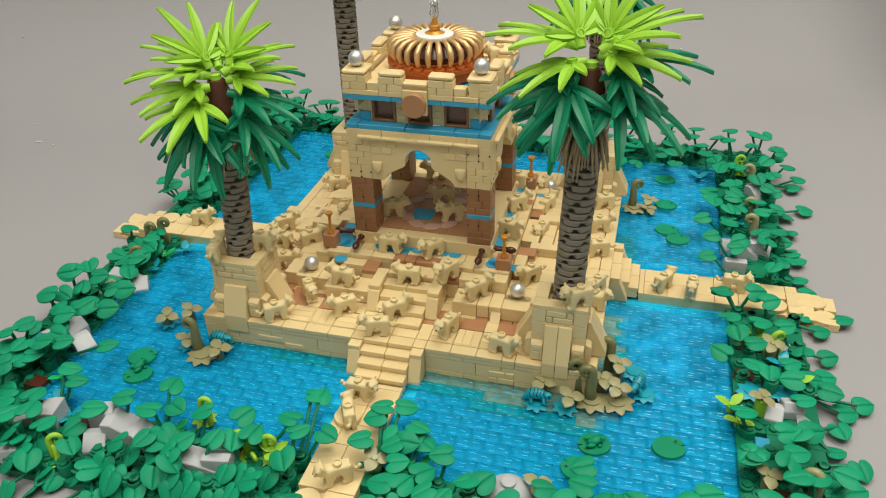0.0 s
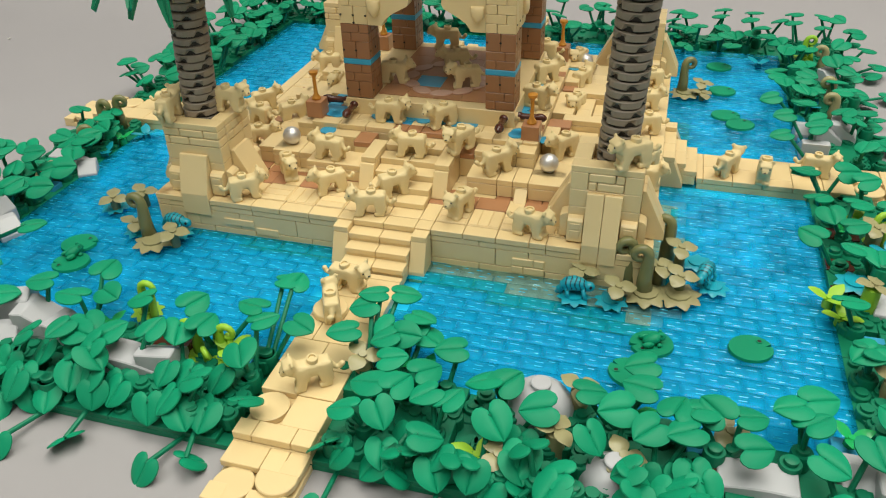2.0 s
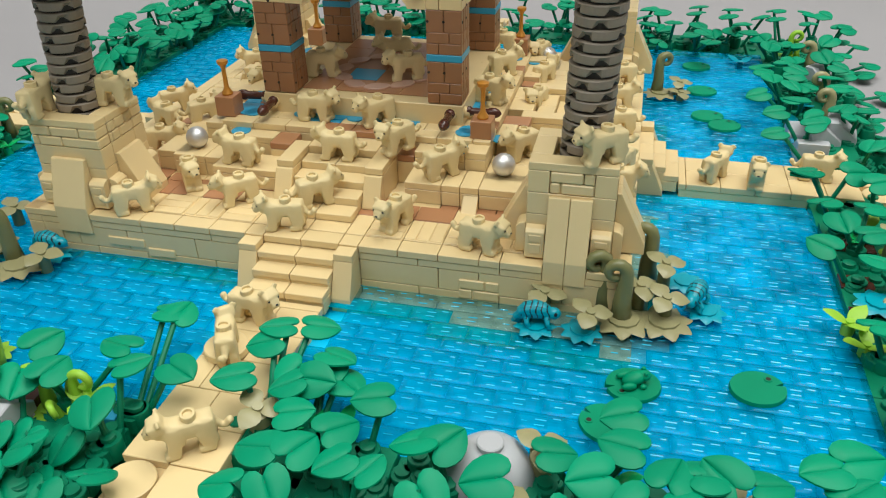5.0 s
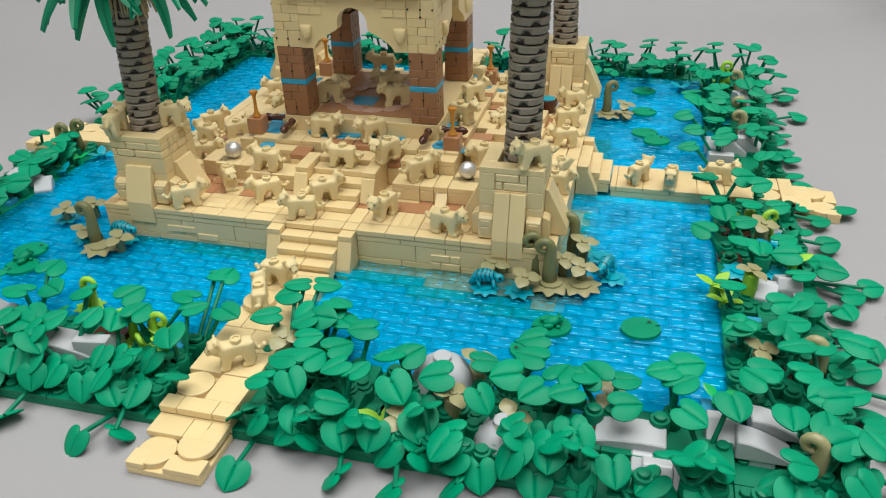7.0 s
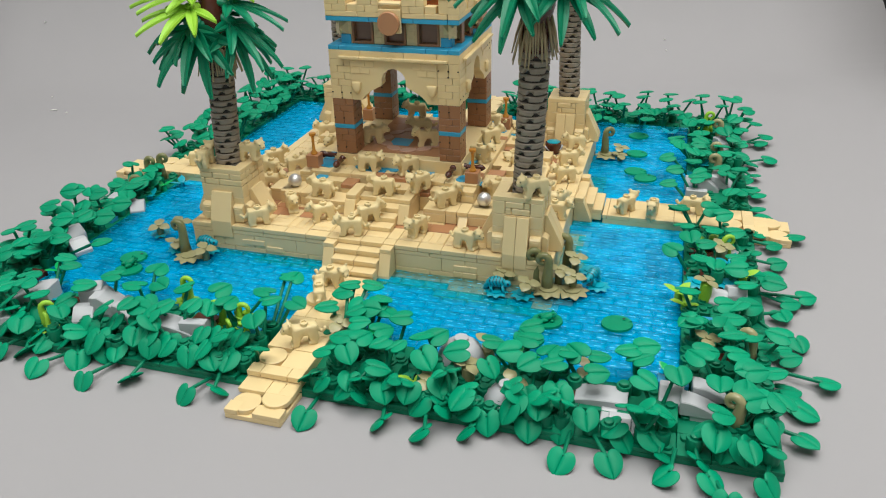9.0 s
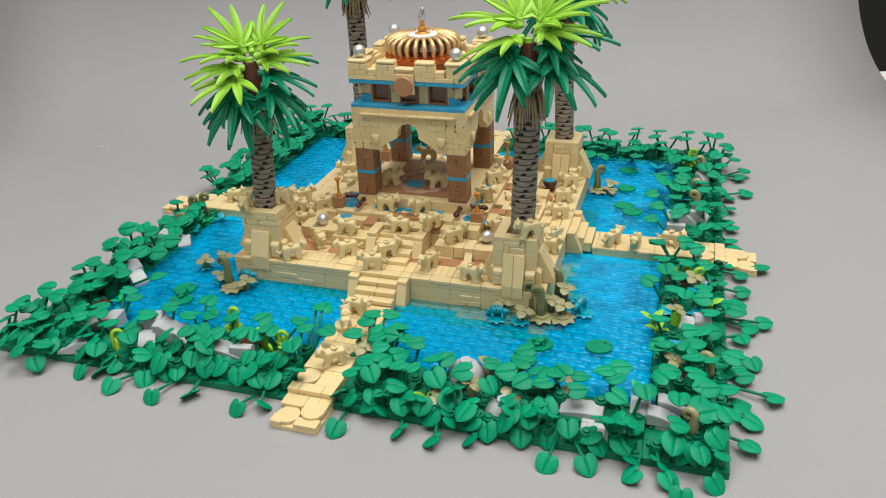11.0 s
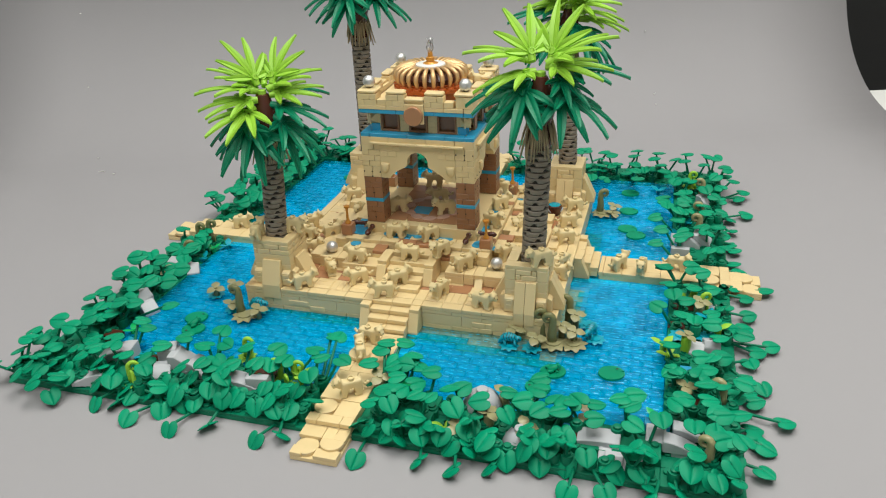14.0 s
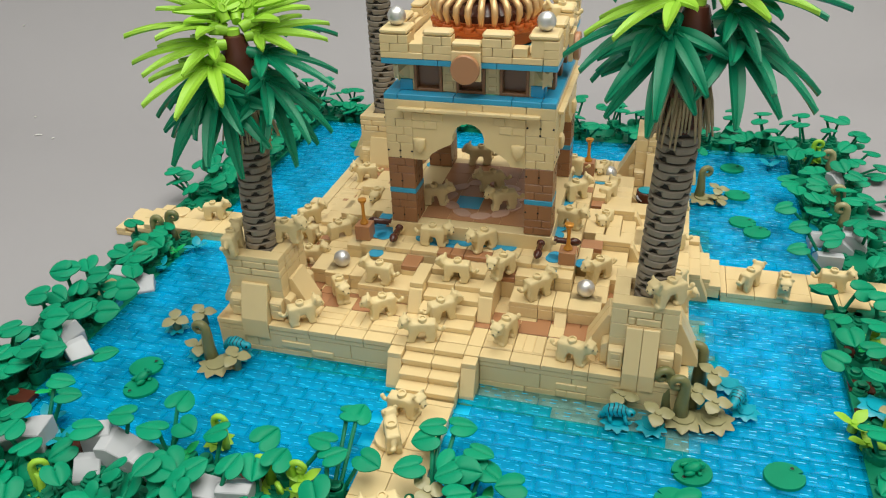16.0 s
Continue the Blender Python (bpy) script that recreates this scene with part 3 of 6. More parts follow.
def pedestal(sx, sy):
    """A corner pier with a sloped foot on each side. sx, sy: the corner."""
    x0 = 11 if sx > 0 else -15
    y0 = 1 if sy < 0 else 27
    s = thing("stone_pedestal", "square tan brick pedestal with sloped buttresses under a palm", "pedestal", x0 + 2, y0 + 2, 0, "palm pedestals")
    block("core", s, TAN, x0 + 0.2, y0 + 0.2, 0, 3.6, 3.6, 3.9)
    for z, h in ((0, 2.2), (2.2, 1.1)):
        block("brick", s, TAN, x0, y0, z, 4, 1, h)
        block("brick", s, TAN, x0, y0 + 3, z, 4, 1, h)
        for a in (0, 3):
            block("brick", s, TAN, x0 + a, y0 + 1, z, 1, 2, h)
    # masonry course on top: two thin rows of uneven stones, between plain corners on the right-hand piers
    lo = 1 if sx > 0 else 0
    for z, cuts in ((3.3, (lo, lo + 0.5, 4 - lo)) if lo else (3.3, (0, 0.4, 1.8, 4)), (3.85, (lo, 4 - lo - 0.5, 4 - lo)) if lo else (3.85, (0, 1.2, 2.9, 4))):
        for a, c in zip(cuts, cuts[1:]):
            block("brick", s, TAN, x0 + a, y0 - 0.02, z, c - a, 1, 0.55, b=0.07)
            block("brick", s, TAN, x0 + a, y0 + 3.02, z, c - a, 1, 0.55, b=0.07)
            block("brick", s, TAN, x0 - 0.02, y0 + a * 0.5 + 1, z, 1, (c - a) * 0.5, 0.55, b=0.07)
            block("brick", s, TAN, x0 + 3.02, y0 + a * 0.5 + 1, z, 1, (c - a) * 0.5, 0.55, b=0.07)
    if lo:
        for a in (0, 3):
            for c in (0, 3):
                block("brick", s, TAN, x0 + a, y0 + c, 3.3, 1, 1, 1.1)
    for x, y, dx, dy in ((0, 0, 4, 1), (0, 3, 4, 1), (0, 1, 1, 2), (3, 1, 1, 2)):
        block("tile", s, TAN, x0 + x, y0 + y, 4.4, dx, dy, 0.4)
    slope = [(0, -0.9), (0, 3.2), (-0.2, 3.2), (-1.03, 0.3), (-1.03, -0.9)]
    side = [(0, 0.1), (0, 1.7), (-0.3, 1.6), (-0.45, 1.45), (-0.45, 0.1)]
    for k, (ax, ay) in enumerate(((x0 + 2, y0), (x0 + 4, y0 + 2), (x0 + 2, y0 + 4), (x0, y0 + 2))):
        c, si = math.cos(k * math.pi / 2), math.sin(k * math.pi / 2)
        if sx < 0:
            prism("slope", s, TAN, [(0, -1.2), (0, 2.75), (-0.25, 2.75), (-1.05, 0.3), (-1.05, -1.2)] if k == 0 else [(0, 0), (0, 2.7), (-0.25, 2.7), (-1.4, 0.4), (-1.4, 0)], 1.96, (ax, ay, 0), k * 90)
        else:
            for off in (-0.5, 0.5):
                prism("slope", s, TAN, slope if k == 0 else [(0, 0), (0, 3.1), (-0.2, 3.1), (-1.5, 0.5), (-1.5, 0)], 0.97, (ax + off * c, ay + off * si, 0), k * 90)
        for off in (-1.5, 1.5):
            stone = prism("corner_stone", s, TAN, side, 0.9, (ax + off * c, ay + off * si, 0), k * 90)
            place("inset", box_mesh(0.55, 0.06, 0.34, TAN, 0.02), stone, (ax + off * c + 0.46 * si, ay + off * si - 0.46 * c, 1.15), (0, 0, k * 90))
            place("inset", box_mesh(0.55, 0.06, 0.5, TAN, 0.02), stone, (ax + off * c + 0.46 * si, ay + off * si - 0.46 * c, 0.6), (0, 0, k * 90))


for sx in (-1, 1):
    for sy in (-1, 1):
        pedestal(sx, sy)


def terrace():
    t = thing("inner_terrace", "raised tan and brown tile terraces round the temple base", "terrace", 0, CY, 0, kind="structure")
    for turn in range(4):
        for y, z in ((2, 0.4), (3.1, 0.8), (4.2, 1.2), (5.3, 1.6), (6.5, 2.0)):
            for a in (-2, 0):
                block4(turn, "step", t, TAN, a, y, 0, 2, 1.1 if y < 6 else 1.5, z)
        for a in (-3, 2):
            prism4(turn, "slope", t, TAN, [(0, 0), (0, 1.6), (-0.2, 1.6), (-0.95, 0.1), (-0.95, 0)], 0.97, (a + 0.5, 4.45, 0))
            block4(turn, "cheek", t, TAN, a, 4.45, 0, 1, 2.6, 1.6)
            block4(turn, "tile", t, TAN, a, 4.4, 1.6, 1, 2.7, 0.4)
        for x, y, dx, dy, z, m in ((-7, 4.5, 2, 2, 1.2, TAN), (-5, 4.5, 2, 2, 1.2, TAN), (-10, 5.5, 2, 2.5, 1.2, TAN), (-8, 5.5, 1, 2.5, 1.2, TAN), (-6.2, 7, 1.9, 1, 2.0, TAN), (-4.3, 6.4, 1.3, 1.6, 2.0, NOUGAT),
                                   (4, 4.8, 2, 2, 1.2, TAN), (6, 4.8, 1, 2, 1.2, TAN), (7, 4.8, 1, 2, 1.2, TAN), (8, 4.8, 2.2, 2, 1.2, TAN), (3, 6.9, 1, 1.1, 1.7, NOUGAT), (4, 6.9, 2.8, 1.1, 2.0, TAN), (6.8, 6.9, 1.2, 1.6, 2.2, TAN)):
            block4(turn, "block", t, TAN, x, y, 0, dx, dy, z - 0.4)
            block4(turn, "tile", t, m, x, y, z - 0.4, dx, dy, 0.4)
        prism4(turn, "slope", t, TAN, [(0, 0), (0, 0.75), (-0.7, 0)], 0.8, (7.6, 4.8, 0))
        for x, dx, m in ((-11, 2, NOUGAT), (-9, 1, NOUGAT), (-8, 1, TAN), (-7, 2, NOUGAT), (-5, 2, TAN), (3, 2, NOUGAT), (5, 2, NOUGAT), (7, 1, TAN), (8, 2, NOUGAT)):
            block4(turn, "tile", t, m, x, 3.02, 0.004, dx, 1.4, 0.03, b=0.0)
    for x, y, dx, dy, m in ((-10.0, 4.5, 1.0, 0.9, NOUGAT), (-11.6, 4.6, 1.5, 1.2, NOUGAT), (-11.9, 5.9, 1.7, 1.6, NOUGAT), (-11.6, 7.6, 1.4, 2.0, NOUGAT), (-10.0, 8.2, 1.8, 1.0, ROSE), (10.4, 4.6, 1.2, 1.6, NOUGAT), (10.6, 7.4, 2.0, 1.0, NOUGAT), (8.6, 8.4, 2.4, 1.0, NOUGAT), (8.3, 10.0, 1.6, 0.4, NOUGAT)):
        block("tile", t, m, x, y, 0.004, dx, dy, 0.04, b=0.0)
    # side galleries, raised a little over the floor
    for x0, x1 in ((8.4, 12.6), (-12.6, -8.4)):
        for k, (y0, y1, z) in enumerate(((10.4, 12, 0.8), (12, 15, 0.4), (15, 17.5, 0.8), (17.5, 20, 0.4), (20, 22, 0.8))):
            block("slab", t, TAN, x0, y0, 0, x1 - x0, y1 - y0, z)
            block("tile", t, (NOUGAT, TAN)[k % 2], x0 + 0.1, y0 + 0.1, z, 1.6, 0.9, 0.06)
    block("plinth", t, TAN, -8, 8, 0, 16, 16, 2.0)
    rng = random.Random(9)
    for y in range(8, 24):
        x = -8
        while x < 8:
            d = min(rng.choice((1, 2, 2)), 8 - x)
            if not (10 <= y < 22 and -6 <= x < 6):
                m = NOUGAT if y == 8 and -2 <= x < 1 else TAN
                if y in (9, 22) or abs(x) > 6:
                    m = rng.choice((TAN, TAN, NOUGAT, AZURE, TAN, TAN))
                block("tile", t, m, x, y, 2.0, d, 1, 0.4)
            x += d
    # azure half-round tiles in front of the temple
    half = lathe_mesh("round_tile", [(0.56, 0), (0.56, 0.05)], AZURE, 20)
    for turn in range(4):
        for x in (-3.6, -2.5, -1.4, -0.3, 0.8, 1.9, 3.0):
            px, py = quarter(turn, x, 9.85)
            place("round_tile", half, t, (px, py, 2.4))
        for x, y in ((-7, 9.6), (-6.6, 7.6), (6.5, 9.4), (7, 7.6)):
            px, py = quarter(turn, x, y)
            place("round_tile", half, t, (px, py, 2.4 if y > 8 else 2.0))


terrace()

# ---- temple ----
# a thin near-black disc on the brick face paints the shade of a pin hole
PIN = lathe_mesh("pin_hole", [(0.075, 0), (0.075, 0.03)], DARK, 10)


def shield_mesh():
    """A small rounded shield that bulges forward, pointed at its foot."""
    bm = bmesh.new()
    rim = [(-0.44, 0.5), (0.0, 0.55), (0.44, 0.5), (0.44, 0.05), (0.36, -0.25), (0.18, -0.5), (0.0, -0.6), (-0.18, -0.5), (-0.36, -0.25), (-0.44, 0.05)]
    rings = [[bm.verts.new((x * q, y, z * q)) for x, z in rim] for q, y in ((1, 0.12), (1, -0.02), (0.86, -0.14), (0.5, -0.22))]
    for lo, hi in zip(rings, rings[1:]):
        for k in range(10):
            bm.faces.new((lo[k], hi[k], hi[(k + 1) % 10], lo[(k + 1) % 10]))
    bm.faces.new(rings[-1])
    bm.faces.new(rings[0][::-1])
    bmesh.ops.recalc_face_normals(bm, faces=bm.faces)
    scaled(bm)
    me = finish(bm, "shield", TAN, True)
    me.set_sharp_from_angle(angle=radians(50))
    return me


SHIELD = shield_mesh()


def temple():
    t = thing("brick_temple", "small tan and brown brick temple with arches and golden dome", "temple", 0, CY, 2.4)
    block("floor", t, TAN, -6.05, 9.95, 2.3, 12.1, 12.1, 1.25)
    rng = random.Random(8)
    bm = bmesh.new()
    oval = [(0.8 * math.cos(a) + 0.07 * math.sin(3 * a), 0.52 * math.sin(a)) for a in np.linspace(0, 2 * math.pi, 19)[:-1]]
    rims = [[bm.verts.new((x * q, y * q, z)) for x, y in oval] for q, z in ((1, 0), (1, 0.05), (0.94, 0.08))]
    for lo, hi in zip(rims, rims[1:]):
        for k in range(18):
            bm.faces.new((lo[k], lo[(k + 1) % 18], hi[(k + 1) % 18], hi[k]))
    bm.faces.new(rims[-1])
    scaled(bm)
    petal = finish(bm, "petal_tile", ROSE)
    for x in range(-4, 4, 2):
        for y in range(11, 21, 2):
            block("tile", t, AZURE if (x, y) == (-2, 13) else NOUGAT, x, y, 3.555, 2, 2, 0.05, b=0.0)
    for k in range(11):
        a = 2 * math.pi * (k + 0.5) / 11
        place("petal_tile", petal, t, (2.7 * math.cos(a), CY - 1.2 + 2.9 * math.sin(a), 3.6), (0, 0, math.degrees(a) + 90 + rng.uniform(-18, 18)))
    for sx in (0, 1):
        for sy in (0, 1):
            x0, y0 = (-6, 4)[sx], (10, 20)[sy]
            p = place("pillar", box_mesh(1.8, 1.8, 5.2, BROWN), t, (x0 + 1, y0 + 1, 6.2), label="brown brick pillar with an azure band")
            z = 3.6
            for h, mat, mason in ((1.2, BROWN, sx), (1.2, BROWN, 1 - sx), (0.4, AZURE, 0), (1.2, BROWN, sx), (1.2, BROWN, 1 - sx)):
                if mat is BROWN and not mason:
                    for e in (0.12, 1.0, 1.88):
                        for f in ((0.6,) if e < 1.5 else ()):
                            place("pin_hole", PIN, p, (x0 + e, y0 - 0.01, z + f), (90, 0, 0))
                            place("pin_hole", PIN, p, (x0 + 2.01, y0 + e, z + f), (0, 90, 0))
                rows = ((z, h),) if not mason else ((z, h / 2), (z + h / 2, h / 2))
                for r, (zz, hh) in enumerate(rows):
                    cut = 0.7 + 0.6 * r if mason else 1.0
                    if mat is AZURE:
                        block("plate", p, mat, x0 - 0.02, y0 - 0.02, zz, 2.04, 2.04, hh)
                        continue
                    for a, c in ((0, cut), (cut, 2)):
                        block("brick", p, mat, x0 + a, y0 - 0.01, zz, c - a, 0.5, hh)
                        block("brick", p, mat, x0 + a, y0 + 1.51, zz, c - a, 0.5, hh)
                        block("brick", p, mat, x0 - 0.01, y0 + 0.5 + a * 0.5, zz, 0.5, (c - a) * 0.5, hh)
                        block("brick", p, mat, x0 + 1.51, y0 + 0.5 + a * 0.5, zz, 0.5, (c - a) * 0.5, hh)
                z += h
    # arch walls
    half = [(3.0, 8.8), (2.97, 8.95), (2.7, 9.3), (2.2, 9.65), (1.65, 9.95), (1.25, 10.15), (1.1, 10.4), (1.12, 10.75), (1.02, 11.12), (0.78, 11.45), (0.42, 11.68), (0.0, 11.76)]
    outline = [(-4, 8.8), (-4, 12.5), (4, 12.5), (4, 8.8)] + half + [(-a, z) for a, z in half[-2::-1]]
    for turn in range(4):
        bm = bmesh.new()
        lo = [bm.verts.new((x, -0.5, z - 8.4)) for x, z in outline]
        hi = [bm.verts.new((x, 0.45, z - 8.4)) for x, z in outline]
        bm.faces.new(lo)
        bm.faces.new(hi[::-1])
        for k in range(len(outline)):
            j = (k + 1) % len(outline)
            bm.faces.new((lo[k], hi[k], hi[j], lo[j]))
        bmesh.ops.recalc_face_normals(bm, faces=bm.faces)
        scaled(bm)
        px, py = quarter(turn, 0, 10.5)
        place("arch", finish(bm, "arch", TAN), t, (px, py, 8.4), (0, 0, turn * 90), "tan ogee arch panel")
        for x in (-6, 4):
            for k in range(3):
                z = 8.8 + 1.2 * k
                if k != 1:
                    for e, f in ((0.12, 0.6), (1.0, 0.1), (1.0, 0.6), (1.88, 0.6)):
                        if (k == 0) == (x < 0):
                            place("pin_hole", PIN, t, (*quarter(turn, x + e, 9.98), z + f), (90, 0, turn * 90))
                if (k == 0) != (x < 0) or k == 1:
                    for r, cut in ((0, 0.75), (1, 1.35)):
                        block4(turn, "brick", t, TAN, x, 9.99, z + 0.6 * r, cut, 0.6, 0.6)
                        block4(turn, "brick", t, TAN, x + cut, 9.99, z + 0.6 * r, 2 - cut, 0.6, 0.6)
                else:
                    block4(turn, "brick", t, TAN, x, 9.99, z, 1, 0.6, 1.2)
                    block4(turn, "brick", t, TAN, x + 1, 9.99, z, 1, 0.6, 1.2)
            block4(turn, "brick", t, TAN, x + 0.3, 10.3, 8.8, 1.4, 1.4, 3.7)
        for z, cuts in ((11.2, (2.2, 3.1, 4.0)), (11.8, (1.75, 2.6, 4.0))):
            for a, c in zip(cuts, cuts[1:]):
                for sgn in (-1, 1):
                    block4(turn, "brick", t, TAN, min(a * sgn, c * sgn), 9.925, z, c - a, 0.3, 0.55)
        for k, (x, d) in enumerate(((-6, 3), (-3, 4), (1, 3), (4, 2))):
            block4(turn, "brick", t, TAN, x, 9.99, 12.4, d, 0.6, 0.8)
        for x, d in ((-5, 2), (-3, 3), (0, 3), (3, 2)):
            block4(turn, "cornice", t, TAN, x, 9.6, 12.5, d, 0.42, 0.24)
        for side in (-1, 1):
            place("shield", SHIELD, t, (*quarter(turn, side * 3.5, 9.9), 9.95), (0, 0, turn * 90))
    # ledge, windows, band and parapet
    for turn in range(4):
        for x, d in ((-6, 1), (-5, 4), (-1, 4), (3, 2)):
            block4(turn, "ledge_tile", t, AZURE, x, 10, 13.2, d, 1, 0.4)
        for x, d in ((-6, 4), (-2, 4), (2, 3)):
            block4(turn, "band_plate", t, AZURE, x, 10, 15.68, d, 1, 0.4)
        for x, d in ((-6, 3), (-3, 4), (1, 2), (3, 2)):
            block4(turn, "parapet_plate", t, TAN, x, 9.98, 16.09, d, 1, 0.42)
        for x in (-4, -1, 2):
            win = place("window", box_mesh(1.7, 0.2, 1.9, PANE, 0.03), t, (*quarter(turn, x + 1, 11.5), 14.64), (0, 0, turn * 90), "brown window box with a sunken pane")
            for a, z, d, h in ((x, 13.6, 0.2, 2.08), (x + 1.8, 13.6, 0.2, 2.08), (x + 0.2, 13.6, 1.6, 0.2), (x + 0.2, 15.48, 1.6, 0.2)):
                block4(turn, "frame", win, BROWN, a, 10.9, z, d, 0.9, h, gap=0.0)
        for x in (-2, 1):
            block4(turn, "pilaster", t, TAN, x, 11.0, 13.6, 1, 0.8, 2.08)
            for z in (13.8, 14.4, 15.0):
                block4(turn, "slot", t, TAN, x + 0.2, 10.94, z, 0.6, 0.1, 0.42)
        for x in (-5.4, 4.4):
            bm = bmesh.new()
            bmesh.ops.create_cone(bm, cap_ends=True, segments=4, radius1=0.85, radius2=0.05, depth=0.6, matrix=Matrix.Rotation(radians(45), 4, "Z"))
            scaled(bm)
            px, py = quarter(turn, x + 0.5, 10.75)
            place("corner_stud", finish(bm, "corner_stud", TAN), t, (px, py, 14.95), (90, 0, turn * 90))
        block4(turn, "corner_block", t, TAN, -5, 11.0, 13.6, 1.2, 1.2, 2.08)
        for x in (4.1, -5.0):
            block4(turn, "corner_block", t, AZURE, x, 10.9, 13.6, 0.9, 0.6, 0.8)
        # merlons
        for x, top in ((-6, 17.4), (-3, 17.4), (1, 17.4)):
            for z, cut in ((16.51, 0.7), (17.08, 1.3)):
                block4(turn, "merlon_brick", t, TAN, x, 9.98, z, cut, 1, 0.57)
                block4(turn, "merlon_brick", t, TAN, x + cut, 9.98, z, 2 - cut, 1, 0.57)
            block4(turn, "merlon_cap", t, TAN, x, 9.98, 17.65, 2, 1 if x != -6 else 2, 0.42, b=0.14)
        block4(turn, "merlon_brick", t, TAN, -1, 10, 16.51, 2, 1, 0.6)
        block4(turn, "merlon_cap", t, TAN, -1, 9.8, 17.08, 2, 0.9, 0.35, b=0.1)
        for x in (-4, 3):
            block4(turn, "merlon_brick", t, TAN, x, 10.1, 16.51, 1, 0.9, 0.6)
        for x in (-6, 4):
            block4(turn, "merlon_brick", t, TAN, x + 0.1, 10.9, 16.51, 1.8, 0.9, 1.15)
        px, py = quarter(turn, 0, 9.7)
        place("backing_tile", box_mesh(1.96, 0.3, 1.96, TAN), t, (*quarter(turn, 0, 9.85), 15.85), (0, 0, turn * 90))
        place("disc", lathe_mesh("disc", [(0.9, 0), (0.98, 0.06), (0.98, 0.34), (0.92, 0.4)], NOUGAT, 32), t, (px, py, 15.72), (90, 0, turn * 90), "round brown disc tile")
        px, py = quarter(turn, -5, 11)
        place("silver_ball", BALL, t, (px, py, 18.05), label="pearl silver ball")
    block("roof_deck", t, AZURE, -5, 11, 15.7, 10, 10, 0.4)
    for x, y, dx, dy in ((-4.9, 11.0, 9.8, 1.3), (-4.9, 19.7, 9.8, 1.3), (-4.9, 12.3, 1.2, 7.4), (3.7, 12.3, 1.2, 7.4)):
        block("deck_plate", t, TAN, x, y, 16.11, dx, dy, 0.5)
    # added dark solid: its colour gives the hollow behind the windows its shade
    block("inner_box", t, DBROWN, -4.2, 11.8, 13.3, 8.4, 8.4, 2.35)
    # dome
    dome = place("dome", lathe_mesh("dome_core", [(3.2, -0.6), (3.2, 1.0), (2.5, 1.5), (1.2, 1.7)], DBROWN, 28), t, (0, CY, 17.3), label="ribbed golden dome on a rust orange ring", scale=0.93)
    wedge = lathe_mesh("ring_core", [(4.0, -0.9), (4.0, -0.1), (4.2, 0.0), (4.2, 0.3), (3.5, 0.4), (3.5, 0.7)], RUST, 32)
    place("dome_ring", wedge, dome, (0, CY, 17.1))
    foot = lathe_mesh("rib_foot", [(0.4, 0), (0.43, 0.05), (0.43, 0.3), (0.4, 0.34)], RUST, 12)
    pts = [(3.75, 0, -0.05), (3.85, 0, 0.35), (4.05, 0, 0.85), (3.95, 0, 1.35), (3.45, 0, 1.72), (2.7, 0, 1.86), (2.05, 0, 1.82), (1.6, 0, 1.66)]
    rib = flat_tube_mesh("rib", pts, [0.18, 0.21, 0.25, 0.265, 0.25, 0.22, 0.17, 0.12], GOLD, 10)
    for k in range(26):
        a = 2 * math.pi * k / 26
        place("rib", rib, dome, (0, CY, 17.65), (0, 0, math.degrees(a)))
        place("rib_foot", foot, dome, (3.85 * math.cos(a), CY + 3.85 * math.sin(a), 17.35))
    place("dome_disc", lathe_mesh("dome_disc", [(1.65, 0), (1.7, 0.2), (1.65, 0.36), (1.45, 0.42)], WHITE, 32), dome, (0, CY, 19.25), label="white round cap")
    place("dome_cone", lathe_mesh("dome_cone", [(0.95, 0), (0.95, 0.12), (0.45, 0.35), (0.42, 0.4)], ORANGE, 24), dome, (0, CY, 19.52))
    place("finial_base", lathe_mesh("finial_base", [(0.4, 0), (0.5, 0.1), (0.5, 0.4), (0.3, 0.5), (0.26, 0.9), (0.2, 1.0)], ORANGE, 16), dome, (0, CY, 19.9))
    bm = bmesh.new()
    for k in range(4):
        a = math.pi / 2 * k
        tube_bm(bm, [(0.1 * math.cos(a), 0.1 * math.sin(a), 0), (0.28 * math.cos(a), 0.28 * math.sin(a), 0.4), (0.18 * math.cos(a), 0.18 * math.sin(a), 0.8), (0.25 * math.cos(a), 0.25 * math.sin(a), 1.15)], 0.06, 6)
    scaled(bm)
    place("finial_crown", finish(bm, "finial_crown", SILVER, True), dome, (0, CY, 20.8), label="clear silvery finial crown", scale=1.35)


BALL = lathe_mesh("ball", [(0.02, 0.0)] + [(0.62 * math.sin(a), 0.62 - 0.62 * math.cos(a)) for a in np.linspace(0.12, 3.02, 16)] + [(0.02, 1.24)], SILVER, 28)
temple()

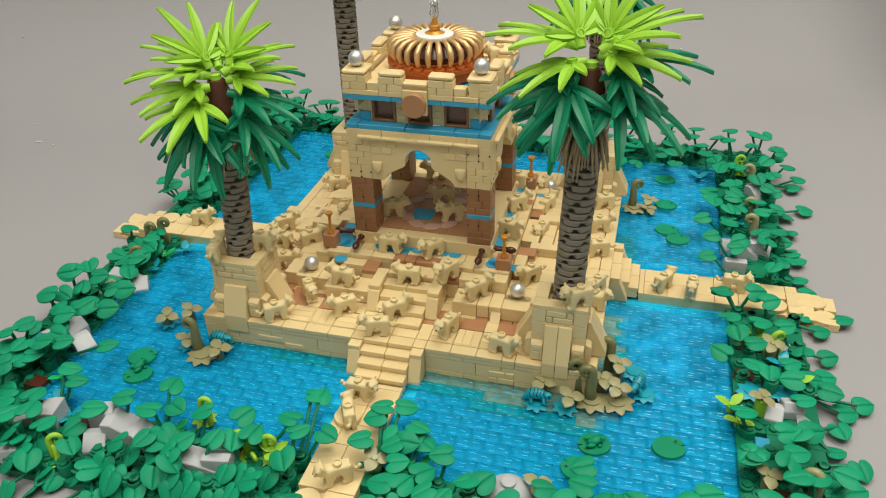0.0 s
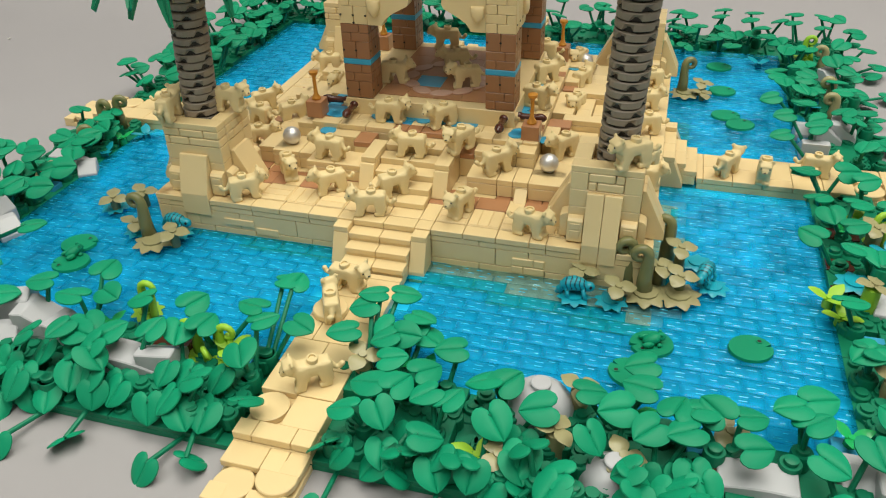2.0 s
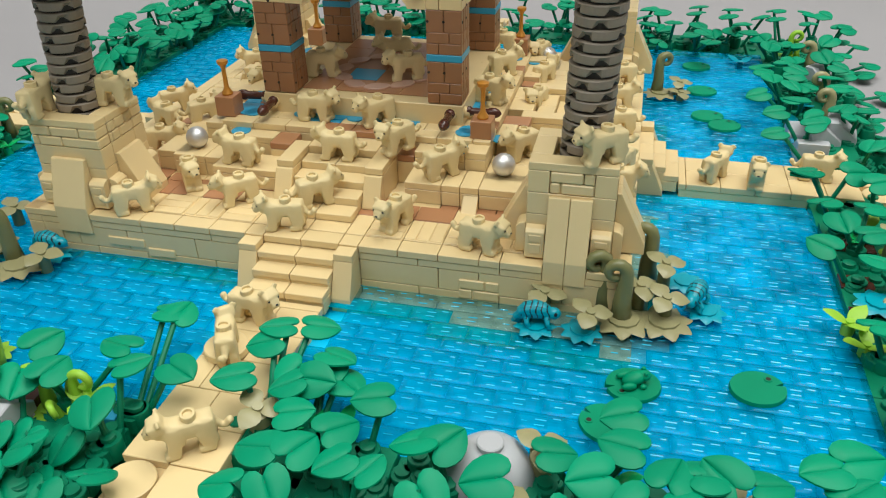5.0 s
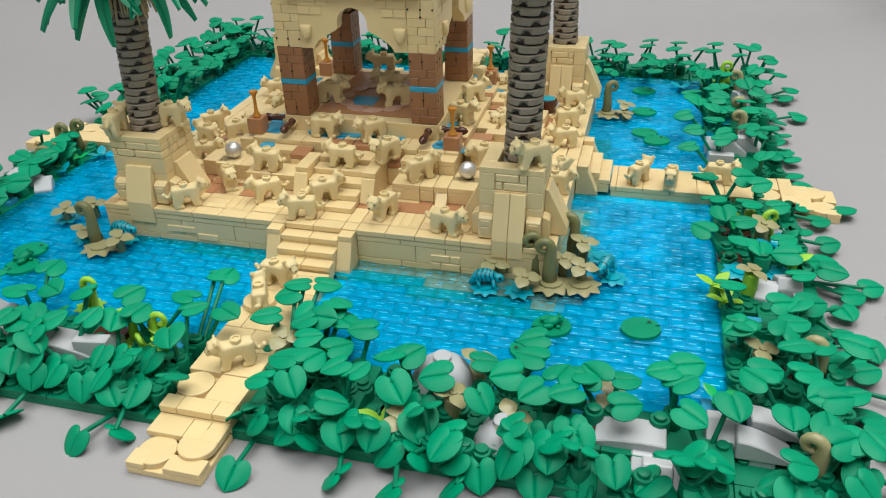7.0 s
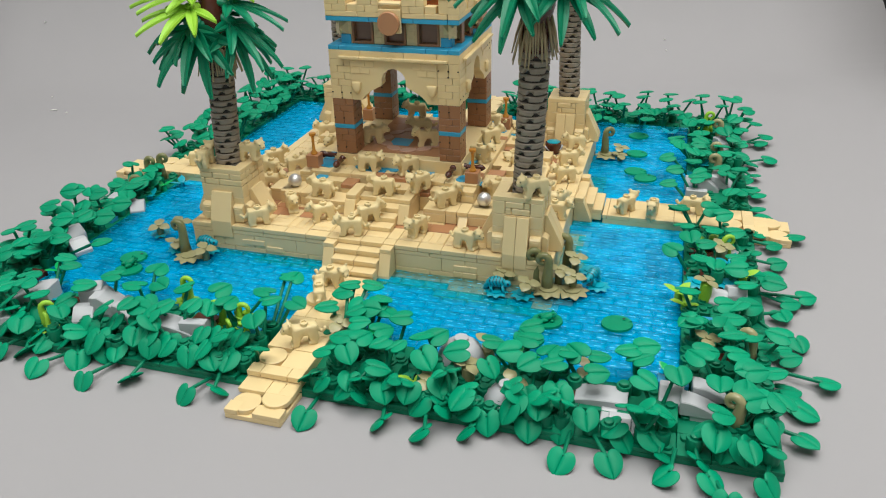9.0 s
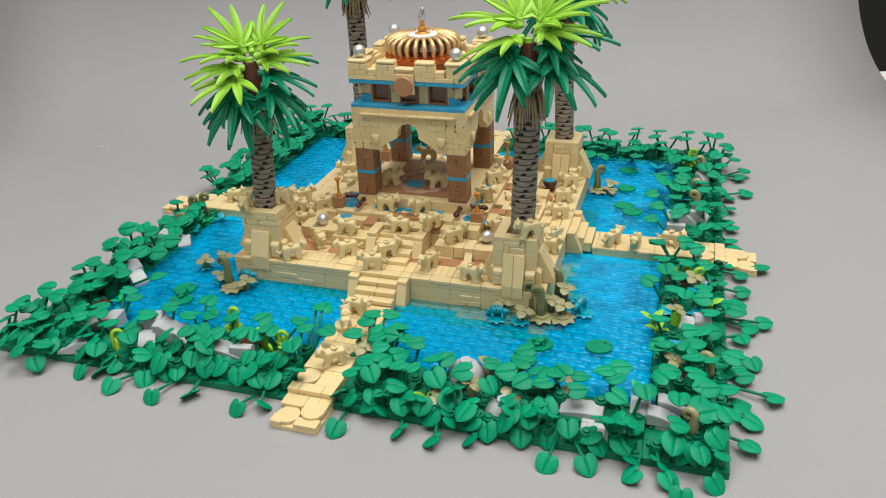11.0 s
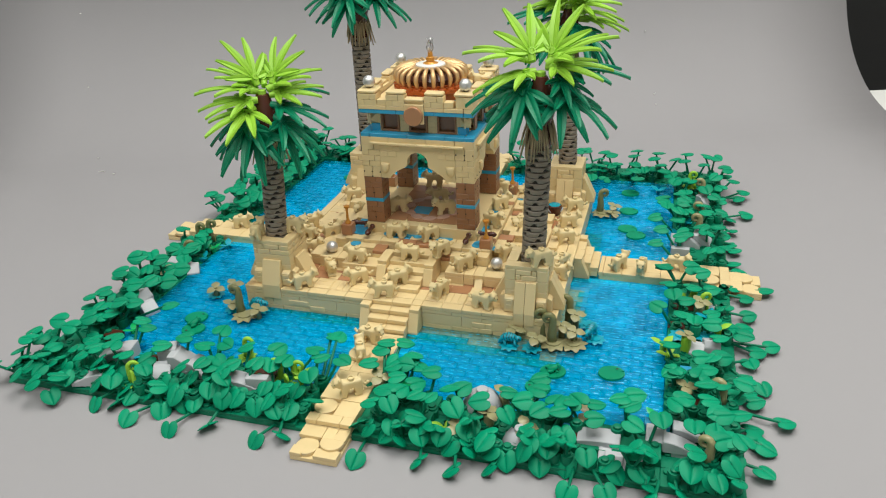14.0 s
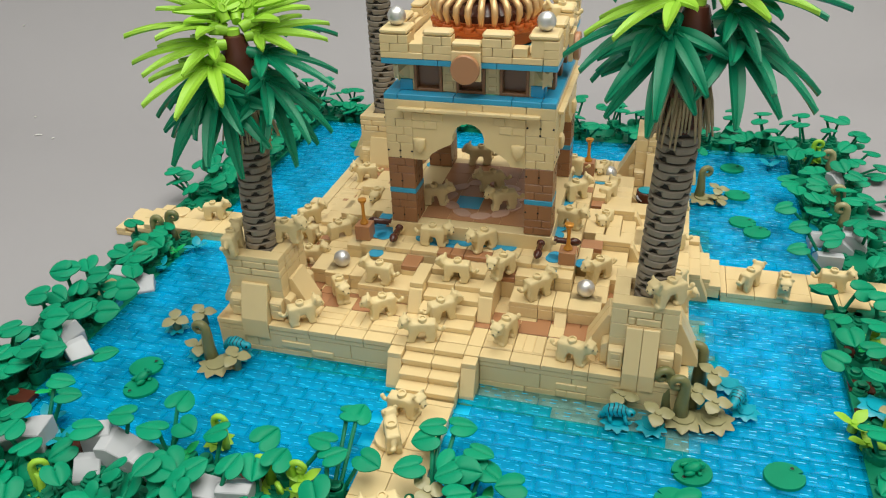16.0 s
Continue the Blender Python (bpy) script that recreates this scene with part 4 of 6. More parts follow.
# ---- palms ----


def trunk_ring():
    bm = bmesh.new()
    n = 32
    prof = [(0.9, -0.02), (0.9, 0.08), (1.08, 0.095), (1.12, 0.14), (1.12, 0.46), (1.07, 0.52), (0.5, 0.53)]
    rings = []
    for i, (r, z) in enumerate(prof):
        ring = []
        for k in range(n):
            notch = (k % 8) in (0, 1)
            rr = 0.92 if notch and i in (3, 2) else r
            zz = z + (0.14 if notch and i in (2, 3) else 0)
            ring.append(bm.verts.new((rr * math.cos(2 * math.pi * k / n), rr * math.sin(2 * math.pi * k / n), zz)))
        rings.append(ring)
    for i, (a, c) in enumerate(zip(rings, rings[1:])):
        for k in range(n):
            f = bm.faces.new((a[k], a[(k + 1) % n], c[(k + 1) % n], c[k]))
            # grooves and notches carry their shade as a near-black face colour
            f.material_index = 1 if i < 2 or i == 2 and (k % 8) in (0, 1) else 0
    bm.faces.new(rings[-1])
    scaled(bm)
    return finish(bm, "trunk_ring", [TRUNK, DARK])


def frond_mesh(name, mat, side):
    """A fan of six narrow grooved blades round an open stud at the origin, pointing along +x; side mirrors it."""
    bm = bmesh.new()
    for a, length, droop in ((-74, 2.7, 0.095), (-42, 3.6, 0.08), (-12, 4.4, 0.066), (18, 4.2, 0.066), (50, 3.2, 0.085), (84, 1.9, 0.11)):
        a = radians(a * side)
        n = 9
        rows = []
        for i in range(n + 1):
            s = i / n
            r = 0.1 + s * length
            w = 0.375 * math.sin(math.pi * min(1, 0.06 + 0.9 * s ** 0.85)) ** 0.8 * (0.78 + 0.05 * length) + 0.03
            z = 0.19 * s * length - 1.08 * droop * (s * length) ** 2
            cx, cy = r * math.cos(a), r * math.sin(a)
            tx, ty = -math.sin(a), math.cos(a)
            rows.append([bm.verts.new((cx + tx * w * q, cy + ty * w * q, z + h)) for q, h in ((-1, -0.05), (-0.86, 0.09), (-0.16, 0.03), (0, -0.02), (0.16, 0.03), (0.86, 0.09), (1, -0.05), (0, -0.17))])
        for p, q in zip(rows, rows[1:]):
            for u in range(8):
                bm.faces.new((p[u], q[u], q[(u + 1) % 8], p[(u + 1) % 8]))
        bm.faces.new(rows[-1])
        bm.faces.new(rows[0][::-1])
    tube_bm(bm, [(-0.75, 0, -0.05), (0.2, 0, 0)], [0.3, 0.36], 12)
    n = 14
    rings = [[bm.verts.new((r * math.cos(2 * math.pi * k / n), r * math.sin(2 * math.pi * k / n), z)) for k in range(n)] for r, z in ((0.42, -0.25), (0.42, 0.0), (0.31, 0.1), (0.31, 0.36), (0.2, 0.36), (0.2, 0.05))]
    for a, c in zip(rings, rings[1:]):
        for k in range(n):
            bm.faces.new((a[k], a[(k + 1) % n], c[(k + 1) % n], c[k]))
    bm.faces.new(rings[0][::-1])
    bm.faces.new(rings[-1])
    bmesh.ops.recalc_face_normals(bm, faces=bm.faces)
    scaled(bm)
    me = finish(bm, name, mat, True)
    me.set_sharp_from_angle(angle=radians(40))
    return me


RING = trunk_ring()
FROND_G = [frond_mesh("green_frond", PALM, q) for q in (1, -1)]
FROND_L = [frond_mesh("lime_frond", LIME, q) for q in (1, -1)]
RAFFIA = plastic("raffia_tan_plastic", (0.44, 0.33, 0.19), 0.5)
FIBRE = tube_mesh("fibre", [(0, 0, 0), (0.2, 0, -1.3), (0.3, 0, -2.7)], [0.1, 0.1, 0.05], RAFFIA, 5)
# the fronds of a crown: place from the core's top, direction, droop, roll, size
LIME_A = ((-0.5, 0.3, 2.0, 128, -55, 0, 0.86), (1.3, 0.5, 2.0, 48, -52, 0, 0.86), (-1.1, 0.1, 1.0, 178, -8, 10, 0.95), (-1.3, -0.7, 0.2, 188, 2, 0, 0.9), (-1.5, -1.2, -0.7, 226, 12, 0, 0.98),
            (1.2, 0.1, 1.2, 14, -16, -10, 0.9), (1.4, -0.3, 0.5, -2, -2, 8, 0.85), (0.3, 0.8, 1.6, 96, -28, 0, 0.85), (-0.9, 0.6, 1.3, 150, -30, 8, 0.8))
GREEN_A = ((1.9, 1.4, 0.3, 24, 4, 0, 0.95), (1.4, -0.7, -0.6, -22, 16, 0, 0.95), (1.3, -1.0, -2.0, -34, 36, 0, 1.0), (-1.4, -0.9, -2.2, 226, 42, 0, 1.05), (-1.0, -1.1, -2.6, 244, 58, 0, 1.0), (1.3, -0.8, -2.7, -44, 56, 0, 0.98), (-1.6, 0.0, -2.0, 190, 44, 0, 1.0),
            (-1.5, 0.8, -1.4, 152, 28, 0, 1.0), (0.0, 1.5, -1.6, 92, 36, 0, 0.95), (1.4, 1.0, -2.4, 40, 44, 0, 0.95))
LIME_B = ((-0.9, 0.3, 2.4, 120, -52, 0, 0.92), (0.9, 0.6, 2.4, 72, -56, 0, 0.92), (1.2, 0.0, 2.0, 18, -24, 0, 1.0), (-1.6, 0.2, 2.0, 172, -12, 0, 0.95), (-1.1, -0.7, 0.9, 212, 6, 0, 0.9), (1.2, -0.3, 1.4, -12, 0, 10, 0.9))
GREEN_B = ((2.2, 0.6, 0.9, 8, -3, 0, 0.98), (1.7, -0.6, 0.4, -50, 24, 0, 0.7), (2.0, -0.2, -0.9, -22, 28, 0, 1.05), (-1.2, -1.0, -0.4, 250, 30, 0, 1.0), (-1.7, 0.3, -0.2, 196, 20, 0, 1.0), (-1.2, -0.8, -1.3, 240, 40, 0, 0.95), (1.8, -0.8, -0.9, -66, 38, 0, 0.92),
            (-1.2, 1.0, -1.2, 145, 30, 0, 0.95), (0.2, 1.5, -0.6, 82, 28, 0, 0.95))


def palm(x, y, rings, lean, seed, crown, facing):
    rng = random.Random(seed)
    p = thing("palm_tree", "toy palm tree with ringed brown trunk and green and lime fronds", "palm tree", x, y, 4.2, "palms on the pedestals")
    z = 4.2
    for k in range(rings):
        s = k / rings
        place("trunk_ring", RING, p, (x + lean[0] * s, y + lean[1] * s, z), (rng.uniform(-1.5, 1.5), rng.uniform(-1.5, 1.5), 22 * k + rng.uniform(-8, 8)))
        z += 0.52
    x, y = x + lean[0], y + lean[1]
    place("trunk_top", lathe_mesh("trunk_top", [(1.0, -0.3), (1.05, 0.3), (1.1, 2.5), (1.3, 3.2), (1.1, 4.6), (0.8, 5.6), (0.6, 6.2), (0.3, 6.3)], DBROWN, 20), p, (x, y, z))
    for k in range(40):
        a = 2 * math.pi * k / 40
        place("fibre", FIBRE, p, (x + 1.02 * math.cos(a), y + 1.02 * math.sin(a), z + 2.3 + rng.uniform(-0.7, 0.4)), (0, rng.uniform(-12, 8), math.degrees(a)))
    top, turn = z + 5.7, radians(facing)
    place("crown_hub", lathe_mesh("crown_hub", [(0.5, -0.3), (0.5, 0.3), (0.42, 0.4), (0.42, 0.9), (0.3, 0.95)], LIME, 14), p, (x, y, top), label="lime core that holds the upper fronds")
    for name, meshes, rows in (("lime_frond", FROND_L, crown[0]), ("green_frond", FROND_G, crown[1])):
        for n, (dx, dy, dz, yaw, droop, roll, size) in enumerate(rows):
            place(name, meshes[(n + seed) % 2], p, (x + dx * math.cos(turn) - dy * math.sin(turn), y + dx * math.sin(turn) + dy * math.cos(turn), top + dz), (roll + rng.uniform(-6, 6), droop + rng.uniform(-3, 3), yaw + facing + rng.uniform(-4, 4)), scale=1.16 * size)


palm(-13.2, 3, 17, (0.6, 0.0), 1, (LIME_A, GREEN_A), 32)
palm(13.3, 3, 22, (0.35, 0.0), 2, (LIME_B, GREEN_B), 4)
palm(-13, 29, 29, (0.0, 0.0), 3, (LIME_B, GREEN_B), 30)
palm(13, 29, 24, (-0.5, 0.0), 4, (LIME_A, GREEN_A), 160)


# ---- toy cubs ----


def cub_mesh(name, turn):
    bm = bmesh.new()

    def lump(at, size, rot=(0, 0, 0)):
        m = Matrix.LocRotScale(at, Euler([radians(a) for a in rot]), [2 * a for a in size])
        got = bmesh.ops.create_uvsphere(bm, u_segments=16, v_segments=10, radius=0.5)["verts"]
        for v in got:      # a ball pressed towards a box
            k = max(abs(a) for a in v.co) * 2
            v.co = m @ (v.co * (0.42 + 0.58 / k) * 1.04)

    lump((-0.06, 0, 1.17), (0.94, 0.4, 0.41))
    lump((-0.66, 0, 1.08), (0.4, 0.43, 0.52))
    lump((0.54, 0, 1.04), (0.4, 0.43, 0.56))
    for y in (-1, 1):
        lump((-0.66, 0.25 * y, 0.7), (0.38, 0.2, 0.44), (0, 14, 0))
        lump((-0.8 + 0.05 * y, 0.26 * y, 0.36), (0.22, 0.19, 0.38), (0, -8, 0))
        lump((-0.62 + 0.05 * y, 0.26 * y, 0.14), (0.35, 0.2, 0.15))
        lump((0.58 + 0.05 * y, 0.22 * y, 0.58), (0.28, 0.22, 0.58), (0, -8, 0))
        lump((0.72 + 0.05 * y, 0.22 * y, 0.14), (0.31, 0.22, 0.15))
    c, s = math.cos(radians(turn)), math.sin(radians(turn))

    def h(x, y, z):
        return (1.12 + x * c - y * s, x * s + y * c, 1.5 + z)

    lump((0.8, 0, 1.3), (0.42, 0.35, 0.38), (0, -24, turn * 0.4))
    lump(h(0.0, 0, 0.1), (0.34, 0.4, 0.3), (0, 26, turn))
    ball_bm(bm, h(0.1, 0, -0.1), (0.34, 0.42, 0.26), (0, 0, turn))
    lump(h(0.2, 0, 0.0), (0.28, 0.25, 0.19), (0, 40, turn))
    lump(h(0.34, 0, -0.2), (0.21, 0.21, 0.16), (0, 24, turn))
    lump(h(0.24, 0, -0.3), (0.2, 0.16, 0.1), (0, 10, turn))
    for y in (-1, 1):
        lump(h(-0.08, 0.34 * y, 0.38), (0.075, 0.15, 0.18), (-42 * y, 0, turn + 14 * y))
    tube_bm(bm, [(-0.95, 0, 1.2), (-1.12, 0.02, 0.98), (-1.28, 0.05, 0.84), (-1.46, 0.1, 0.86), (-1.6, 0.13, 1.04)], [0.19, 0.16, 0.14, 0.15, 0.16], 10)
    ball_bm(bm, (-1.6, 0.13, 1.04), (0.17, 0.17, 0.17))
    scaled(bm)
    me = finish(bm, "cub_raw", TAN2)
    tmp = new("cub_raw", me)
    rem = tmp.modifiers.new("join", "REMESH")
    rem.mode, rem.voxel_size = "VOXEL", 0.042 * U
    sm = tmp.modifiers.new("smooth", "SMOOTH")
    sm.iterations, sm.factor = 6, 0.5
    dec = tmp.modifiers.new("thin", "DECIMATE")
    dec.ratio = 0.4
    deps = bpy.context.evaluated_depsgraph_get()
    deps.update()
    body = bpy.data.meshes.new_from_object(tmp.evaluated_get(deps))
    bpy.data.objects.remove(tmp)
    bm = bmesh.new()
    bm.from_mesh(body)
    for f in bm.faces:
        f.smooth, f.material_index = True, 0
    rings = [[bm.verts.new((U * (-0.1 + r * math.cos(2 * math.pi * i / 16)), U * r * math.sin(2 * math.pi * i / 16), U * z)) for i in range(16)] for r, z in ((0.31, 1.45), (0.31, 1.77), (0.29, 1.8), (0.2, 1.8), (0.19, 1.69))]
    for a, b in zip(rings, rings[1:]):
        for i in range(16):
            bm.faces.new((a[i], a[(i + 1) % 16], b[(i + 1) % 16], b[i]))
    bm.faces.new(rings[-1])
    n0 = set(bm.faces)
    for y in (-1, 1):
        m = Matrix.LocRotScale(Vector(h(0.33, 0.25 * y, 0.05)) * U, Euler((0, 0, radians(turn + 25 * y))), Vector((0.055, 0.06, 0.065)) * U)
        bmesh.ops.create_uvsphere(bm, u_segments=8, v_segments=6, radius=1, matrix=m)
    m = Matrix.LocRotScale(Vector(h(0.53, 0, -0.17)) * U, Euler((0, 0, radians(turn))), Vector((0.04, 0.09, 0.05)) * U)
    bmesh.ops.create_uvsphere(bm, u_segments=8, v_segments=6, radius=1, matrix=m)
    for f in bm.faces:
        if f not in n0:
            f.material_index = 1
    me = finish(bm, name, [TAN2, BLACK])
    return me


CUBS = [cub_mesh("cub_ahead", 0), cub_mesh("cub_left", 24), cub_mesh("cub_right", -24)]


def cubs(rows, where):
    for k, (x, y, z, yaw) in enumerate(rows):
        ob = new("toy_lion_cub", CUBS[(k * 2 + int(abs(x))) % 3])
        ob.matrix_world = Matrix.Translation(P(x, y, z)) @ Matrix.Rotation(radians(yaw), 4, "Z") @ Matrix.Diagonal((0.94, 1.06, 0.97, 1))
        tagged(ob, "small tan plastic toy lion cub standing on " + where, "toy", "toy lion cubs")


cubs(((-9.7, 0.9, 0.0, 36), (-8.2, 4.2, 0.0, 306), (-4.6, 2.9, 0.0, 221), (-1.1, 0.9, 0.0, 196), (4.3, 2.2, 0.0, 251), (8.9, 0.9, 0.0, 346)), "the platform's front tiles")
cubs(((-0.2, 2.9, 0.4, 41), (0.0, 6.05, 1.6, 184), (3.15, 6.7, 2.05, 240), (5.8, 5.9, 1.2, 46), (9.6, 9.0, 1.2, 231), (-5.5, 5.2, 1.2, 176), (-12.2, 8.1, 0.0, 15)), "the terrace steps")
cubs(((-10.8, 10.9, 0.8, 42), (-15.0, 14.2, 0.0, 44), (-14.0, 11.5, 0.0, 160), (-13.2, 23.1, 0.0, 201), (-9.8, 16.9, 0.8, 278), (9.4, 16.6, 0.86, 258), (9.2, 21.8, 0.85, 65), (8.4, 25.2, 1.2, 255), (14.4, 25.2, 0.0, 201), (14.4, 20.6, 0.0, 21), (14.6, 16.3, 0.0, 201), (15.0, 10.3, 0.0, 246), (15.0, 8.1, 0.0, 6)), "the side tiles")
cubs(((-2.5, 9.2, 2.4, 1), (1.2, 9.3, 2.4, 231), (-3.5, 13.3, 3.6, 6), (1.8, 13.6, 3.6, 206), (0.2, 16.6, 3.6, 206), (-1.8, 21.2, 3.6, 196), (6.9, 13.9, 2.4, 345), (6.8, 18.7, 2.4, 42), (5.9, 23.4, 2.4, 170)), "the temple floor")
cubs(((-11.4, 3.6, 4.8, 6), (-14.5, 1.6, 4.8, 96), (14.2, 1.6, 4.8, 216), (5.0, 17.6, 16.61, 206)), "a brick ledge")
cubs(((-25.8, 16.5, -2.0, 16), (20.6, 15.2, -2.0, 56), (23.0, 14.8, -2.0, 264), (26.6, 16.3, -2.0, 356), (-0.8, -4.2, -2.0, 356), (-0.7, -6.8, -2.0, 116), (0.5, -12.1, -2.0, 216)), "a garden path")

for x, y, z in ((-8.95, 6.65, 1.2), (9, 6.6, 1.2), (-9, 25.3, 1.2), (9, 25.3, 1.2)):
    ob = new("silver_ball", BALL)
    ob.location = P(x, y, z)
    tagged(ob, "shiny pearl silver ball on a tan terrace tile", "ball", "silver balls")


def candlestick(x, y, z):
    c = thing("candlestick", "pearl gold candlestick on a small brown brick", "candlestick", x, y, z, "golden candlesticks")
    block("base_brick", c, NOUGAT, x - 0.6, y - 0.6, z, 1.2, 1.2, 1.2, label="brown square base brick")
    place("stem", lathe_mesh("stem", [(0.32, 0), (0.34, 0.1), (0.24, 0.26), (0.15, 0.42), (0.125, 1.0), (0.13, 1.55), (0.19, 1.72), (0.31, 1.84), (0.33, 2.02), (0.22, 2.06)], ORANGE, 14), c, (x, y, z + 1.2))


for x, y, z in ((-7.95, 9.1, 2.4), (7.4, 8.9, 2.2), (-7.9, 23.2, 2.4), (7.2, 23.6, 2.4)):
    candlestick(x, y, z)

CLUB = lathe_mesh("club", [(0.05, 0), (0.2, 0.12), (0.3, 0.35), (0.31, 0.6), (0.24, 0.75), (0.22, 1.7), (0.3, 1.8), (0.3, 1.95), (0.2, 2.0)], DBROWN, 14)


def club_holder(x, y, z, flip):
    c = thing("club_holder", "two dark brown clubs clipped to a tan corner piece", "clip", x, y, z, "club holders")
    clip = lathe_mesh("clip", [(0.3, -0.2), (0.32, 0.0), (0.32, 0.3), (0.26, 0.34)], TAN, 14)
    place("clip", clip, c, (x, y, z), (90, 0, 0))
    place("clip", clip, c, (x + flip * 0.7, y + 0.6, z), (0, 90 * flip, 0))
    place("club", CLUB, c, (x, y - 2.1, z + 0.05), (-88, 0, 0), "dark reddish brown club")
    place("club", CLUB, c, (x + flip * 2.8, y + 0.6, z + 0.05), (0, -90 * flip, 0), "dark reddish brown club")


club_holder(-5.4, 9.95, 3.0, -1)
club_holder(5.35, 9.95, 3.0, 1)


def bucket(x, y, z):
    b = thing("toy_bucket", "dark brown toy bucket with teal filling on the side tiles", "bucket", x, y, z)
    place("tub", lathe_mesh("tub", [(0.55, 0), (0.72, 0.15), (0.85, 0.7), (0.82, 1.2), (0.74, 1.25)], DBROWN, 20), b, (x, y, z))
    place("filling", lathe_mesh("filling", [(0.66, 0), (0.68, 0.1), (0.5, 0.16)], TEAL, 18), b, (x, y, z + 1.2), label="teal round filling")
    arc = [(0.9 * math.cos(a), -0.25 - 0.35 * math.sin(a), 0.95 - 0.5 * math.sin(a)) for a in np.linspace(0, math.pi, 9)]
    place("handle", tube_mesh("handle", arc, 0.09, GREY, 8), b, (x, y, z), (0, 0, 20), "pale grey handle")


bucket(12.3, 23.6, 0.0)

# ---- garden plants ----
# leaves of the near banks: x, y, height of the leaf, direction of its tip
LEAVES_FRONT_LEFT_A = (
    (-32.9, -16.7, -1.4, 199), (-32.4, -11.3, -0.9, 94), (-32.3, -13.9, -1.4, 194), (-30.0, -10.7, 0.1, 191), (-29.7, -17.4, -1.4, 225), (-27.3, -17.9, -1.4, 204),
    (-27.7, -15.2, -1.4, 212), (-25.4, -18.0, -2.5, 321), (-31.4, -12.1, -1.2, 270), (-28.1, -11.4, 0.1, 185), (-25.1, -12.2, -0.4, 204), (-27.6, -9.6, 0.1, 212),
    (-29.4, -4.9, 0.1, 219), (-30.2, -6.0, 0.1, 189), (-30.5, -0.8, 0.1, 199), (-31.0, 2.4, 0.1, 199), (-30.4, 2.9, 0.1, 19), (-27.6, 2.6, 0.1, 19),
    (-26.2, -6.4, 0.1, 19), (-25.0, -5.7, -0.2, 29), (-26.9, -3.0, 0.1, 19), (-24.3, -1.0, -0.3, 19), (-24.6, 1.8, -0.3, 19), (-22.4, -8.2, -0.3, 19),
)
LEAVES_FRONT_LEFT_B = (
    (-21.0, -9.3, -0.3, 19), (-21.3, -5.2, -0.3, 29), (-23.4, -11.1, -0.4, 90), (-25.5, -16.5, -1.4, 41), (-29.1, -12.6, -1.4, 73), (-23.0, -14.6, -0.7, 207),
    (-22.6, -16.1, -2.2, 221), (-21.5, -17.7, -3.0, 270), (-20.0, -16.9, -3.0, 180), (-21.7, -15.2, -1.4, 221), (-19.8, -15.7, -2.5, 207), (-20.6, -13.5, -0.4, 77),
    (-17.7, -14.8, -0.7, 321), (-15.9, -15.5, -1.6, 45), (-17.4, -18.6, -3.0, 270), (-13.1, -19.1, -3.0, 279), (-15.1, -17.0, -3.0, 297), (-14.1, -15.6, -1.8, 283),
    (-14.8, -13.9, -0.4, 186), (-18.1, -11.5, -0.4, 29), (-12.4, -16.1, -2.5, 289), (-11.2, -15.2, -1.4, 289), (-10.4, -17.5, -3.0, 144), (-11.8, -13.3, -0.4, 354),
)
LEAVES_FRONT_LEFT_C = (
    (-14.3, -10.7, -0.4, 184), (-13.8, -8.1, -0.3, 90), (-12.3, -10.1, -0.4, 338), (-10.0, -14.6, -0.4, 333), (-8.8, -15.4, -1.8, 243), (-8.2, -12.1, -0.4, 77),
    (-6.6, -15.9, -1.9, 289), (-4.5, -14.7, -0.5, 180), (-5.9, -11.0, -0.4, 80), (-7.2, -9.7, -0.3, 66), (-3.7, -15.6, -2.0, 270), (-3.0, -12.7, -0.4, 301),
    (-1.4, -14.8, -0.9, 61), (-5.5, -18.6, -3.0, 249), (-3.4, -17.1, -3.0, 45), (-4.1, -9.2, -0.3, 171), (-2.9, -10.1, -0.3, 45), (-3.0, -6.6, -0.3, 19),
)
LEAVES_FRONT_MID_A = (
    (-2.7, -6.6, -0.3, 86), (1.8, -6.7, -0.3, 199), (3.6, -6.2, -0.3, 19), (5.0, -8.0, -0.3, 346), (1.4, -10.0, -0.3, 210), (3.5, -9.9, -0.3, 207),
    (4.7, -9.5, -0.3, 0), (4.5, -11.2, -0.4, 19), (6.3, -11.5, -0.4, 49), (5.3, -12.7, -0.4, 63), (7.0, -9.9, -0.4, 199), (3.8, -13.0, -0.4, 180),
    (3.1, -14.7, -0.5, 180), (5.0, -14.7, -0.4, 309), (6.1, -15.5, -1.4, 120), (7.3, -15.1, -0.8, 19), (6.6, -13.1, -0.4, 220), (7.9, -13.1, -0.4, 61),
    (2.3, -15.5, -1.9, 138), (3.3, -16.1, -2.0, 217), (4.9, -15.9, -2.4, 229), (6.4, -16.0, -2.4, 19), (3.3, -18.7, -3.0, 263), (7.9, -17.4, -3.0, 151),
)
